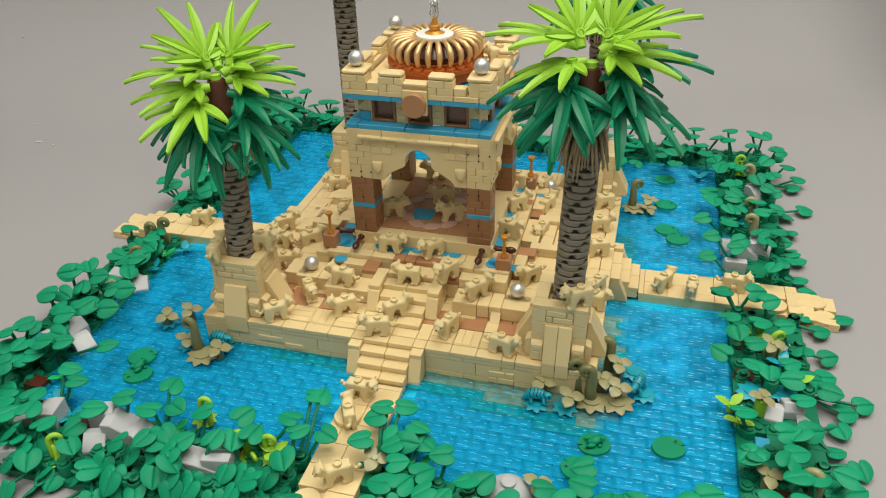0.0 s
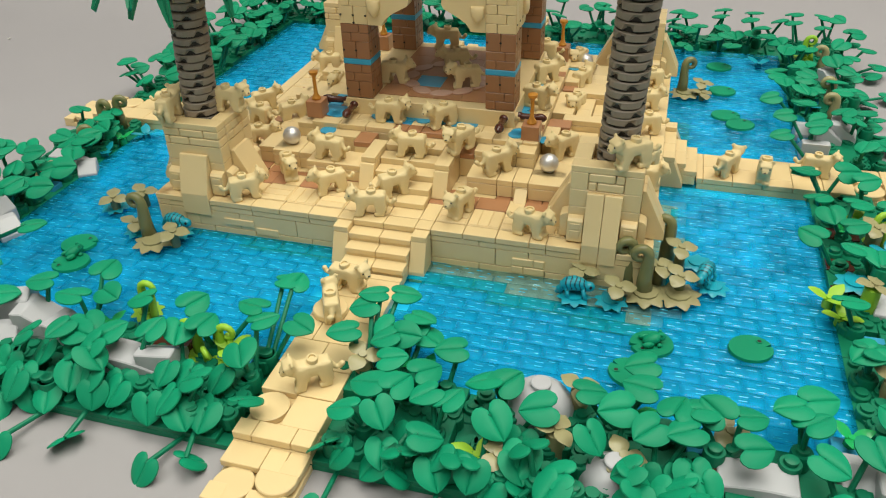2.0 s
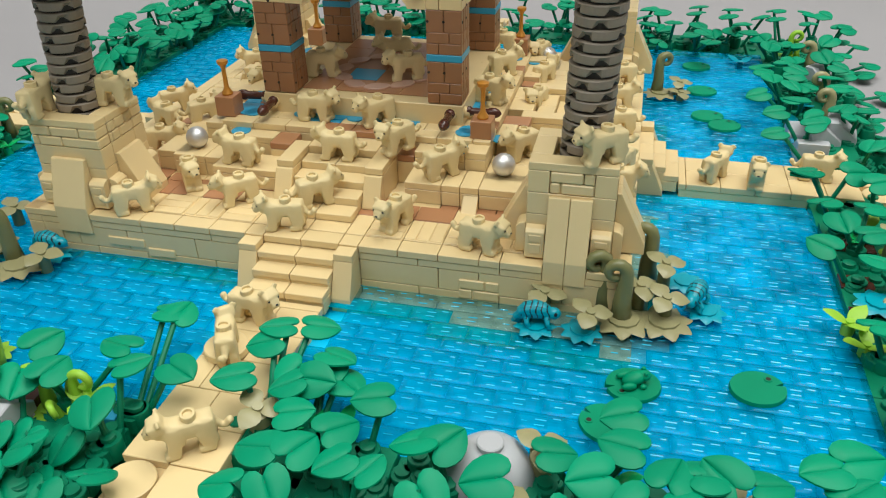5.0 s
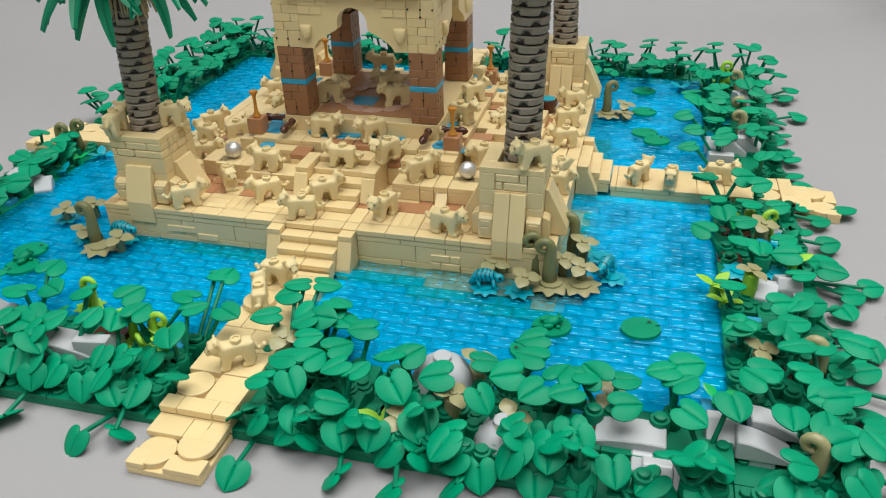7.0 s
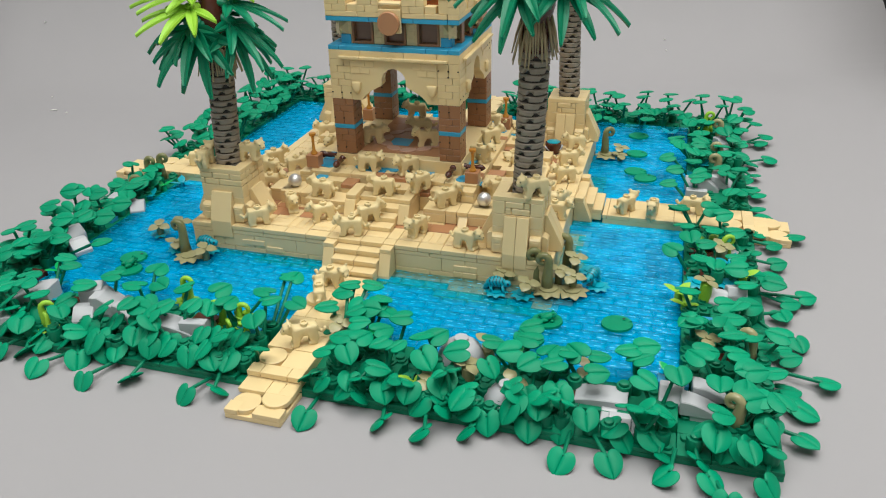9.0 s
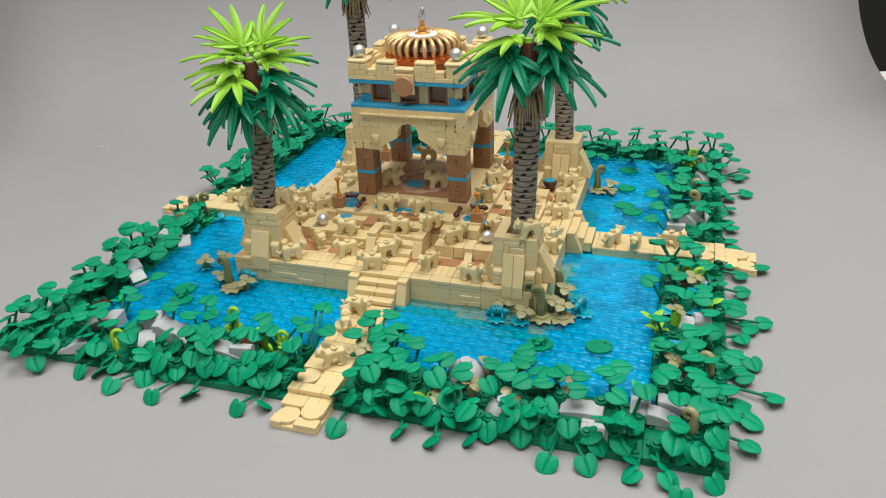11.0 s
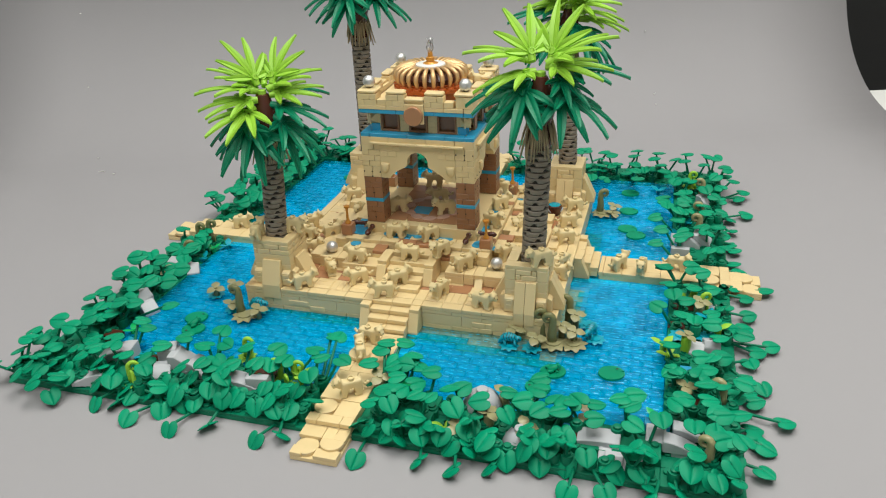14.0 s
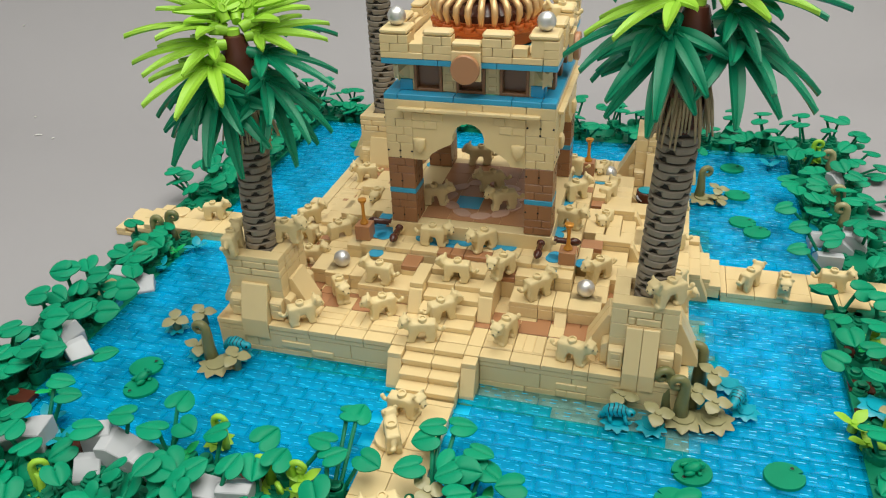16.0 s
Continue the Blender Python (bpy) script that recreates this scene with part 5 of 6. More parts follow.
LEAVES_FRONT_MID_B = (
    (8.9, -15.5, -1.2, 115), (9.0, -11.5, -0.4, 196), (10.2, -11.4, -0.4, 53), (10.1, -13.9, -0.4, 315), (11.6, -14.6, -0.5, 122), (11.8, -12.7, -0.4, 196),
    (14.4, -13.8, -0.4, 315), (14.0, -11.0, -0.4, 19), (15.2, -11.9, -0.4, 201), (16.0, -8.8, -0.3, 199), (16.1, -10.2, -0.4, 169), (16.6, -12.8, -0.4, 225),
    (18.1, -12.5, -0.4, 207), (13.0, -15.3, -1.3, 180), (12.0, -16.1, -2.1, 36), (10.1, -16.2, -2.3, 225), (13.3, -16.0, -2.2, 196), (14.8, -16.5, -2.6, 286),
    (13.4, -17.1, -3.0, 201), (10.7, -17.9, -3.0, 193), (17.3, -16.3, -2.7, 281), (19.2, -16.0, -2.7, 270), (16.4, -15.0, -1.0, 21), (15.8, -14.8, -0.8, 199),
)
LEAVES_FRONT_MID_C = (
    (17.8, -15.0, -1.0, 180), (19.1, -14.9, -1.0, 297),
)
LEAVES_RIGHT_A = (
    (19.0, -10.9, -0.4, 19), (20.9, -10.9, -0.4, 19), (22.5, -10.0, -0.3, 199), (23.8, -9.3, -0.3, 19), (23.5, -10.6, -0.4, 39), (21.0, -12.8, -0.4, 19),
    (23.9, -12.8, -0.4, 331), (25.8, -11.7, -0.4, 284), (20.7, -15.8, -1.6, 284), (22.2, -15.7, -2.0, 219), (23.1, -16.1, -2.5, 319), (24.7, -15.9, -2.2, 319),
    (23.9, -14.9, -0.9, 199), (25.3, -14.9, -1.0, 19), (19.5, -18.3, -3.0, 249), (22.4, -17.7, -3.0, 299), (25.3, -17.8, -3.0, 209), (25.4, -16.3, -2.8, 19),
    (27.3, -15.0, -1.5, 199), (28.1, -17.8, -3.0, 309), (28.8, -19.2, -3.0, 269), (27.5, -16.2, -2.7, 49), (28.6, -15.8, -2.1, 249), (29.7, -15.7, -2.0, 299),
)
LEAVES_RIGHT_B = (
    (31.2, -17.3, -3.0, 319), (31.4, -15.5, -1.7, 19), (31.0, -15.0, -1.0, 319), (28.4, -14.6, -0.5, 19), (30.3, -12.9, -0.4, 199), (28.2, -12.0, -0.4, 270),
    (30.2, -13.1, -0.4, 29), (31.9, -7.6, -2.1, 19), (30.4, -10.2, -0.4, 19), (29.4, -8.4, -0.4, 19), (27.5, -8.8, -0.4, 19), (26.3, -5.2, -0.4, 219),
    (26.8, -4.8, -0.4, 19), (28.9, -2.6, -0.4, 19), (30.6, -1.7, -0.8, 19), (29.4, -4.3, -0.4, 19), (30.3, -6.1, -0.4, 19), (29.0, -6.4, -0.4, 199),
    (31.7, 5.2, -2.0, 19), (34.0, 3.3, -3.0, 19), (33.3, 1.2, -3.0, 289), (35.4, 4.4, -3.0, 19), (32.7, -0.9, -3.0, 19), (32.8, -3.5, -3.0, 19),
)
LEAVES_RIGHT_C = (
    (34.1, -2.3, -3.0, 289), (33.3, -4.4, -3.0, 19), (33.0, -7.9, -3.0, 19), (31.6, -11.5, -1.8, 19), (33.2, -9.3, -3.0, 19), (33.8, -10.0, -3.0, 339),
    (35.5, -6.5, -3.0, 19), (33.5, -12.9, -3.0, 319), (31.7, -5.4, -1.9, 19), (26.3, -1.1, -0.4, 19), (24.8, 4.9, -0.3, 146), (26.3, 7.8, -0.4, 279),
    (28.2, 9.6, -0.4, 19), (27.6, 6.7, -0.4, 19), (25.2, 13.1, -0.3, 199), (28.1, 13.7, -0.4, 19), (29.1, 12.6, -0.4, 19), (30.0, 9.3, -0.4, 19),
    (33.3, 18.4, -3.0, 19), (32.4, 14.5, -2.7, 39), (33.6, 13.0, -3.0, 19), (35.6, 15.1, -3.0, 19), (33.7, 9.5, -3.0, 19), (31.2, 7.8, -1.3, 79),
)
LEAVES_RIGHT_D = (
    (28.2, 3.4, -0.4, 269), (29.9, 4.8, -0.4, 29), (30.5, 1.4, -0.8, 19), (33.2, 7.0, -3.0, 19),
)
LEAVES_BACK_RIGHT_A = (
    (13.4, 46.1, 0.1, 196), (16.0, 45.8, 0.1, 196), (17.2, 44.8, 0.1, 16), (15.5, 43.0, 0.1, 101), (20.4, 47.0, 0.1, 211), (20.1, 45.1, 0.1, 149),
    (23.6, 46.6, 0.1, 16), (22.9, 44.2, 0.1, 233), (25.7, 44.6, 0.1, 196), (26.9, 43.9, 0.1, 241), (27.5, 46.9, 0.1, 39), (30.2, 46.6, 0.1, 20),
    (31.4, 46.0, 0.1, 317), (29.5, 43.2, 0.1, 109), (32.1, 42.8, 0.1, 100), (32.6, 41.7, 0.1, 14), (23.9, 41.9, 0.1, 196), (25.4, 39.3, -0.3, 286),
    (24.4, 40.4, -0.2, 185), (20.9, 40.0, -0.2, 317), (19.5, 39.2, -0.3, 187), (21.1, 37.2, -0.3, 246), (17.1, 36.5, -0.3, 70), (18.1, 41.1, 0.1, 244),
)
LEAVES_BACK_RIGHT_B = (
    (16.2, 40.3, 0.1, 328), (15.3, 39.5, -0.3, 204), (15.2, 36.9, -0.3, 282), (25.9, 37.0, -0.3, 257), (28.0, 37.9, -0.4, 39), (29.8, 35.6, -0.4, 288),
    (31.0, 40.7, -0.6, 228), (31.6, 38.6, -1.3, 124), (33.4, 40.0, -0.8, 16), (34.9, 40.8, -2.6, 16), (34.2, 39.4, -3.0, 16), (34.9, 34.4, -3.0, 16),
    (32.6, 43.1, -1.4, 27), (30.9, 34.4, -0.9, 327), (31.5, 35.1, -1.7, 186), (27.3, 34.0, -0.4, 274), (24.6, 31.8, -0.3, 196), (27.3, 31.8, -0.4, 332),
    (25.2, 29.1, -0.3, 273), (24.7, 30.7, -0.3, 16), (29.4, 30.2, -0.4, 347), (29.6, 28.2, -0.4, 158), (26.6, 28.2, -0.4, 304), (26.4, 25.2, -0.4, 176),
)
LEAVES_BACK_RIGHT_C = (
    (23.8, 25.5, -0.3, 196), (24.6, 22.2, -0.3, 196), (24.1, 18.6, -0.3, 196), (26.9, 20.5, -0.4, 16), (31.7, 31.9, -2.0, 352), (32.8, 32.6, -3.0, 332),
    (29.2, 23.9, -0.4, 51), (32.8, 29.3, -3.0, 64), (29.6, 22.5, -0.4, 94), (31.8, 25.6, -2.1, 3), (30.9, 25.4, -0.9, 173), (29.7, 18.0, -0.4, 241),
    (31.3, 21.0, -1.5, 124), (32.3, 24.8, -2.8, 198), (33.0, 23.9, -3.0, 16), (32.7, 20.5, -3.0, 16), (25.1, 13.1, -0.3, 154),
)
LEAVES_MORE_A = (
    (-10.5, -10.0, -0.4, 201), (-10.1, -12.8, -0.4, 50), (-0.9, -10.0, -0.4, 339), (-4.7, -15.9, -1.9, 315), (1.6, -7.6, -0.4, 198), (17.8, -11.1, -0.4, 70),
    (25.9, 9.9, -0.4, 43), (27.1, 4.2, -0.4, 145), (29.7, 3.0, -0.4, 178), (32.8, 4.0, -1.9, 346), (19.3, -10.9, -0.4, 136), (26.9, -9.4, -0.4, 137),
    (32.0, -5.7, -0.4, 162), (29.8, -10.1, -0.4, 207), (29.7, -12.2, -0.4, 92), (31.5, -12.9, -0.4, 122), (19.2, -15.6, -0.4, 87), (23.3, -15.3, -0.4, 51),
    (24.7, -15.4, -0.4, 98), (29.5, -2.6, -0.4, 234), (28.7, -5.1, -0.4, 72), (-31.4, -13.4, -0.4, 180), (-31.9, -14.3, -1.9, 190), (-31.8, -15.5, -1.9, 185),
)
LEAVES_MORE_B = (
    (-28.2, -15.1, -0.4, 90), (-24.6, -14.5, -0.4, 220), (-18.8, -16.3, -2.8, 264), (-17.6, -15.5, -2.8, 202), (-13.4, -15.9, -2.8, 311), (-13.1, -14.8, -2.8, 339),
    (3.5, -9.2, -0.4, 250), (4.8, -8.6, -0.6, 300), (5.6, -8.9, -0.8, 330),
)
BANK_LEAVES = (LEAVES_FRONT_LEFT_A, LEAVES_FRONT_LEFT_B, LEAVES_FRONT_LEFT_C, LEAVES_FRONT_MID_A, LEAVES_FRONT_MID_B, LEAVES_FRONT_MID_C, LEAVES_RIGHT_A, LEAVES_RIGHT_B, LEAVES_RIGHT_C, LEAVES_RIGHT_D, LEAVES_BACK_RIGHT_A, LEAVES_BACK_RIGHT_B, LEAVES_BACK_RIGHT_C, LEAVES_MORE_A, LEAVES_MORE_B)


def leaf_mesh(name, mat, size=1.0):
    """A broad heart-shaped leaf along +x from its stalk at the origin, gently domed, with a thick rim and a shallow crease."""
    bm = bmesh.new()
    rim = ((1.46, 0.012), (1.41, 0.13), (1.3, 0.33), (1.12, 0.57), (0.85, 0.8), (0.5, 0.95), (0.12, 0.98), (-0.2, 0.89), (-0.42, 0.7), (-0.5, 0.46), (-0.42, 0.22), (-0.22, 0.06))
    rib = (1.46, 1.42, 1.32, 1.14, 0.92, 0.67, 0.43, 0.23, 0.09, 0.01, -0.05, -0.1)
    steps = (0, 0.05, 0.16, 0.34, 0.56, 0.78, 0.93, 1)
    for side in (-1, 1):
        rows, under = [], []
        for (ox, oy), mx in zip(rim, rib):
            row, low = [], []
            for f in steps:
                x, y = mx + (ox - mx) * f, oy * f
                swell = 0.09 * math.sin(math.pi * min(1, f ** 0.7 * 0.95)) * min(1, oy * 1.4)
                z = swell - 0.1 * y * y - 0.09 * max(0, x / 1.5) ** 2 - 0.05 * max(0, -x / 0.5) ** 2 - (0.04 if f == 0 else 0.018 if f < 0.1 else 0)
                row.append(bm.verts.new((x, side * y, z)))
                low.append(bm.verts.new((x, side * y, z - 0.085)))
            rows.append(row)
            under.append(low)
        for grid in (rows, under):
            for p, q in zip(grid, grid[1:]):
                for k in range(len(steps) - 1):
                    bm.faces.new((p[k], q[k], q[k + 1], p[k + 1]))
        for p, q, a, c in zip(rows, rows[1:], under, under[1:]):
            bm.faces.new((p[-1], q[-1], c[-1], a[-1]))
    bmesh.ops.remove_doubles(bm, verts=bm.verts, dist=0.001)
    bmesh.ops.recalc_face_normals(bm, faces=bm.faces)
    bmesh.ops.scale(bm, vec=(size, size, size), verts=bm.verts)
    scaled(bm)
    me = finish(bm, name, mat, True)
    me.set_sharp_from_angle(angle=radians(50))
    return me


LEAF = leaf_mesh("leaf", GREEN)
STUB = lathe_mesh("stub", [(0.47, 0), (0.49, 0.1), (0.49, 0.85), (0.47, 0.9), (0.3, 0.9), (0.3, 1.08), (0.27, 1.1)], DGREEN, 16, True)
STEM = lathe_mesh("stem", [(0.13, 0), (0.13, 1.0)], DGREEN, 8)


def leafy_plant(leaves, rng):
    """One stub with a stem and a leaf for each of leaves: x, y, z, yaw of the leaf's middle."""
    lim = BANK - 0.7
    hx = min(max(sum(l[0] for l in leaves) / len(leaves), -lim), lim)
    hy = min(max(sum(l[1] for l in leaves) / len(leaves), CY - lim), CY + lim)
    if max(abs(hx), abs(hy - CY)) < POOL + 0.7:
        if abs(hx) > abs(hy - CY):
            hx = math.copysign(POOL + 0.8, hx)
        else:
            hy = CY + math.copysign(POOL + 0.8, hy - CY)
    if abs(hx) < 2.7:
        hx = math.copysign(2.8, hx)
    if abs(hy - CY) < 2.7:
        hy = CY + math.copysign(2.8, hy - CY)
    hz = -2.75
    p = thing("leafy_plant", "green heart-leaved plant on a dark stub in the bank", "plant", hx, hy, hz, "leafy bank plants")
    place("stub", STUB, p, (hx, hy, hz))
    for x, y, z, yaw in leaves:
        c, s = math.cos(radians(yaw)), math.sin(radians(yaw))
        ax, ay = x - 0.45 * c, y - 0.45 * s
        front = y - CY < -29.6
        tilt = (rng.uniform(24, 50) if z < -1.6 else rng.uniform(16, 38)) if front else rng.uniform(-4, 12)
        az = z + 0.25
        leaf = place("leaf", LEAF, p, (ax, ay, az), (rng.uniform(-18, 18), tilt, yaw), scale=rng.uniform(0.8, 0.94))
        # the leaves lean a little towards the front, most of all on the left bank
        if y < -9:
            low, high = (0, 0) if front else (-2, 13)
        elif abs(x) > abs(y - CY):
            low, high = (-4, 12) if x > 0 else (2, 26)
        else:
            low, high = (-8, 4)
        lean = Matrix.Rotation(radians(rng.uniform(low, high)), 3, "X")
        leaf.rotation_euler = (lean @ leaf.rotation_euler.to_matrix()).to_euler()
        reach = math.hypot(hx - ax, hy - ay)
        f = min(1, 1.5 / max(reach, 0.01))
        fx, fy = ax + (hx - ax) * f, ay + (hy - ay) * f
        far = max(abs(fx), abs(fy - CY))
        if far > BANK - 0.3:
            fx, fy = fx * (BANK - 0.3) / far, CY + (fy - CY) * (BANK - 0.3) / far
        elif far < POOL + 0.4:
            fx, fy = hx, hy
        a = Vector((fx, fy, -3.2 if far > BANK + 0.6 else hz + (0.5 if reach < 1.5 else 0.1)))
        d = Vector((ax, ay, az - 0.04)) - a
        st = place("stem", STEM, p, tuple(a))
        st.rotation_euler = d.to_track_quat("Z", "Y").to_euler()
        st.scale = (1, 1, d.length)


def gather(leaves, rng):
    """Gathers leaves that lie near each other into plants of three at most."""
    left = list(leaves)
    while left:
        a = left.pop(0)
        near = sorted((l for l in left if (l[0] - a[0]) ** 2 + (l[1] - a[1]) ** 2 < 9.5), key=lambda l: (l[0] - a[0]) ** 2 + (l[1] - a[1]) ** 2)[:2]
        for l in near:
            left.remove(l)
        leafy_plant([a] + near, rng)


def bank_plants():
    rng = random.Random(21)
    for some in BANK_LEAVES:
        gather(some, rng)
    far = []
    low = []
    for k in range(60):       # a lower layer of leaves between the taller ones
        u, v = rng.uniform(-31.5, 31.5), rng.uniform(-32.0, -26.8)
        x, y = quarter((0, 3, 3, 0, 3)[k % 5], u, CY + v)
        if (x < -3.4 or y > 0) and abs(y - CY) > 3.4:
            low.append((x, y, rng.uniform(-1.7, -1.0), rng.uniform(0, 360)))
    for k in range(44):       # leaves that hang over the front edge
        low.append((rng.uniform(3.4, 31) if k % 2 else rng.uniform(-30, -3.4), rng.uniform(-16.4, -13.6), rng.uniform(-2.1, -1.3), rng.uniform(235, 305)))
    low = [f for f in low if not 19 < f[0] < 29.5 or f[1] < -15.6]       # the front rocks stay bare
    for k in range(18):       # and round the left bank
        low.append((rng.uniform(-31.6, -27.2), rng.uniform(-9, 11), rng.uniform(-1.5, -0.5), rng.uniform(180, 360)))
    for k in range(7):
        low.append((rng.uniform(-24, -5), rng.uniform(-14.5, -9.8), rng.uniform(-0.7, 0.1), rng.uniform(0, 360)))
    for k in range(12):       # leaves that hang over the pool's back right edge
        low.append((26.2 + rng.uniform(0, 1.6), rng.uniform(19.6, 40), rng.uniform(-1.4, -0.3), rng.uniform(120, 240)))
    for k in range(60):       # and over its back and left edges
        if k % 3:
            low.append((rng.uniform(-24, 24), 42.0 + rng.uniform(0, 2), rng.uniform(-1.7, -0.5), rng.uniform(230, 310)))
        else:
            low.append((-26.2 - rng.uniform(0, 1.4), rng.uniform(-8, 11), rng.uniform(-1.5, -0.3), rng.uniform(-60, 60)))
    low = [f for f in low if abs(f[0]) > 3.2 and abs(f[1] - CY) > 3.2]
    gather(low, rng)
    for k in range(78):       # left bank behind the path, and the back bank
        far.append((rng.uniform(-33, -25), rng.uniform(11.5 if k % 4 else 18.5, 46), rng.uniform(-1.2, 0.5), rng.uniform(0, 360)))
    for k in range(95):
        far.append((rng.uniform(-33, 13), rng.uniform(40.5, 48.5), rng.uniform(-1.2, 0.6), rng.uniform(0, 360)))
    gather([f for f in far if abs(f[0]) > 3.2 and abs(f[1] - CY) > 3.2], rng)


bank_plants()

# ---- rocks, flowers and water plants ----


def rock(x, y, z, turn, kind, size=1.0):
    """Grey rock pieces: 0 a straight slope, 1 a curved slope, 2 a faceted block, 3 a long low arch."""
    r = thing("grey_rock", "light grey smooth sloped rock piece in the bank", "rock", x, y, -3.1, "grey bank rocks")
    if kind == 0:
        prof = [(-1, 0), (-1, 0.5), (0.3, 1.5), (1, 1.5), (1, 0)]
    elif kind == 1:
        prof = [(-1.9, 0), (-1.9, 0.35)] + [(-1.9 + 3.8 * t, 0.35 + 1.25 * math.sin(t * math.pi / 2)) for t in (0.2, 0.4, 0.6, 0.8, 1.0)] + [(1.9, 0)]
    elif kind == 2:
        prof = [(-0.9, 0), (-0.9, 0.9), (-0.3, 1.7), (0.8, 1.3), (0.9, 0)]
    else:
        prof = [(-1.9, 0), (-1.9, 0.78), (-1.2, 0.94), (-0.4, 1.05), (0.5, 1.1), (1.9, 1.08), (1.9, 0)]
    bm = prism_bm([(a * size, b * size) for a, b in prof], 1.96 * size, 0.06)
    place("slope", finish(bm, "slope", GREY), r, (x, y, z), (0, 0, turn))
    block("footing", r, GREY, x - 0.9 * size, y - 0.9 * size, -3.1, 1.8 * size, 1.8 * size, max(z + 3.15, 0.3))


def boulder(x, y, z, r):
    b = thing("round_boulder", "pale grey half-dome boulder among the leaves", "rock", x, y, -3.1, "grey bank rocks")
    place("dome", lathe_mesh("boulder", [(r, -1.2)] + [(r * math.cos(a), r * math.sin(a)) for a in np.linspace(0, 1.3, 9)] + [(0.2, r * 0.98)], GREY, 24), b, (x, y, z))
    place("cap", lathe_mesh("boulder_cap", [(0.48, 0), (0.5, 0.2), (0.45, 0.24)], GREY, 16), b, (x, y, z + r * 0.97))


for row in ((-23.0, -11.8, -2.2, -80, 1, 0.95), (-23.6, -15.0, -2.7, -75, 1, 0.8), (-17.9, -11.0, -1.8, 200, 2, 0.9), (-16.3, -11.4, -2.2, 100, 0), (-17.5, -12.9, -2.6, 20, 0, 0.8), (-14.3, -11.7, -2.5, 80, 0, 0.9),
            (-9.2, -12.9, -2.4, 100, 1, 0.85), (-7.9, -12.4, -2.4, 190, 0), (-25.8, 5.2, -2.6, 30, 0, 0.7), (-27.8, 5.9, -2.4, 100, 1, 0.7), (-26.9, -2.8, -2.2, 80, 2), (-25.4, -3.6, -2.5, 60, 0, 0.8), (-28.0, -3.6, -2.4, 150, 0, 0.8)):
    rock(*row)
for row in ((28.6, 0.8, -2.2, -10, 0, 0.64), (29.8, 1.5, -2.1, 10, 2, 0.74), (30.7, 0.4, -2.6, 90, 0, 0.66), (25.5, -11.5, -2.6, 0, 0, 0.76), (27.3, -12.1, -2.5, 90, 1, 0.66), (27.9, -10.8, -2.2, 90, 1, 0.62), (21.3, -12.8, -2.55, -90, 3, 0.86), (21.9, -14.0, -2.8, 0, 0, 0.5),
            (22.6, -14.6, -3.1, 0, 0, 0.7), (24.0, -14.4, -3.1, 0, 0, 0.7), (29.7, 8.7, -2.5, -30, 0, 0.62), (28.0, 22.8, -2.3, 95, 0), (29.3, 23.6, -2.3, 80, 0), (26.8, 23.6, -2.8, 0, 2), (26.9, 20.6, -2.6, 180, 0), (30.0, 35.6, -2.6, 45, 0)):
    rock(*row)
boulder(11.6, -10.7, -2.4, 1.7)
boulder(15.4, -13.8, -3.0, 1.5)


BRIGHT = plastic("bright_green_plastic", (0.01, 0.42, 0.12), 0.2)


def petal_bm(bm, a, length, width, rise, droop):
    c, s = math.cos(a), math.sin(a)
    rows = []
    for i in range(6):
        t = i / 5
        w = width * math.sin(math.pi * min(0.97, 0.15 + 0.82 * t)) * 0.5 + 0.02
        z = rise * t - droop * t * t
        x = 0.12 + length * t
        rows.append([bm.verts.new((c * x - s * w * q, s * x + c * w * q, z + 0.06 * (1 - abs(q)) + o)) for q, o in ((-1, 0), (0, 0), (1, 0), (0, -0.1))])
    for p, q in zip(rows, rows[1:]):
        for u in range(4):
            bm.faces.new((p[u], q[u], q[(u + 1) % 4], p[(u + 1) % 4]))
    bm.faces.new(rows[-1])
    bm.faces.new(rows[0][::-1])


def star_mesh(name, mat, n, length, width, rise, droop, knob=0.22):
    bm = bmesh.new()
    for k in range(n):
        petal_bm(bm, 2 * math.pi * k / n, length, width, rise, droop)
    tube_bm(bm, [(0, 0, -0.1), (0, 0, 0.14)], knob, 10)
    bmesh.ops.recalc_face_normals(bm, faces=bm.faces)
    scaled(bm)
    me = finish(bm, name, mat, True)
    me.set_sharp_from_angle(angle=radians(45))
    return me


FLOWER = {m.name: star_mesh("trefoil", m, 3, 0.95, 0.9, 0.22, 0.3) for m in (SAND, OLIVE, TEAL)}
COLLAR = {m.name: star_mesh("collar", m, 8, 1.25, 0.92, 0.05, 0.18, 0.72) for m in (SAND, OLIVE, TEAL, GREEN, LIME)}
SPRIG = {m.name: star_mesh("sprig", m, 3, 1.2, 0.8, 0.7, 0.25) for m in (LIME, TEAL, BRIGHT)}


def curl_mesh(mat, height):
    fat = 0.7 if mat is LIME else 1.0
    pts = [(0, 0, 0), (0.06, 0, height * 0.4), (0.0, 0, height * 0.75)]
    for k in range(11):
        a = math.pi - 2 * math.pi * 0.85 * k / 10
        r = 0.46 - 0.018 * k
        pts.append((0.46 + r * math.cos(a), 0, height + r * math.sin(a)))
    return flat_tube_mesh("curl", pts, [fat * r for r in [0.5, 0.42, 0.36] + [0.32 - 0.016 * k for k in range(11)]], mat, 10)


CURL = {(m.name, h): curl_mesh(m, h) for m in (LIME, OLIVE, SAND) for h in (1.7, 2.6)}


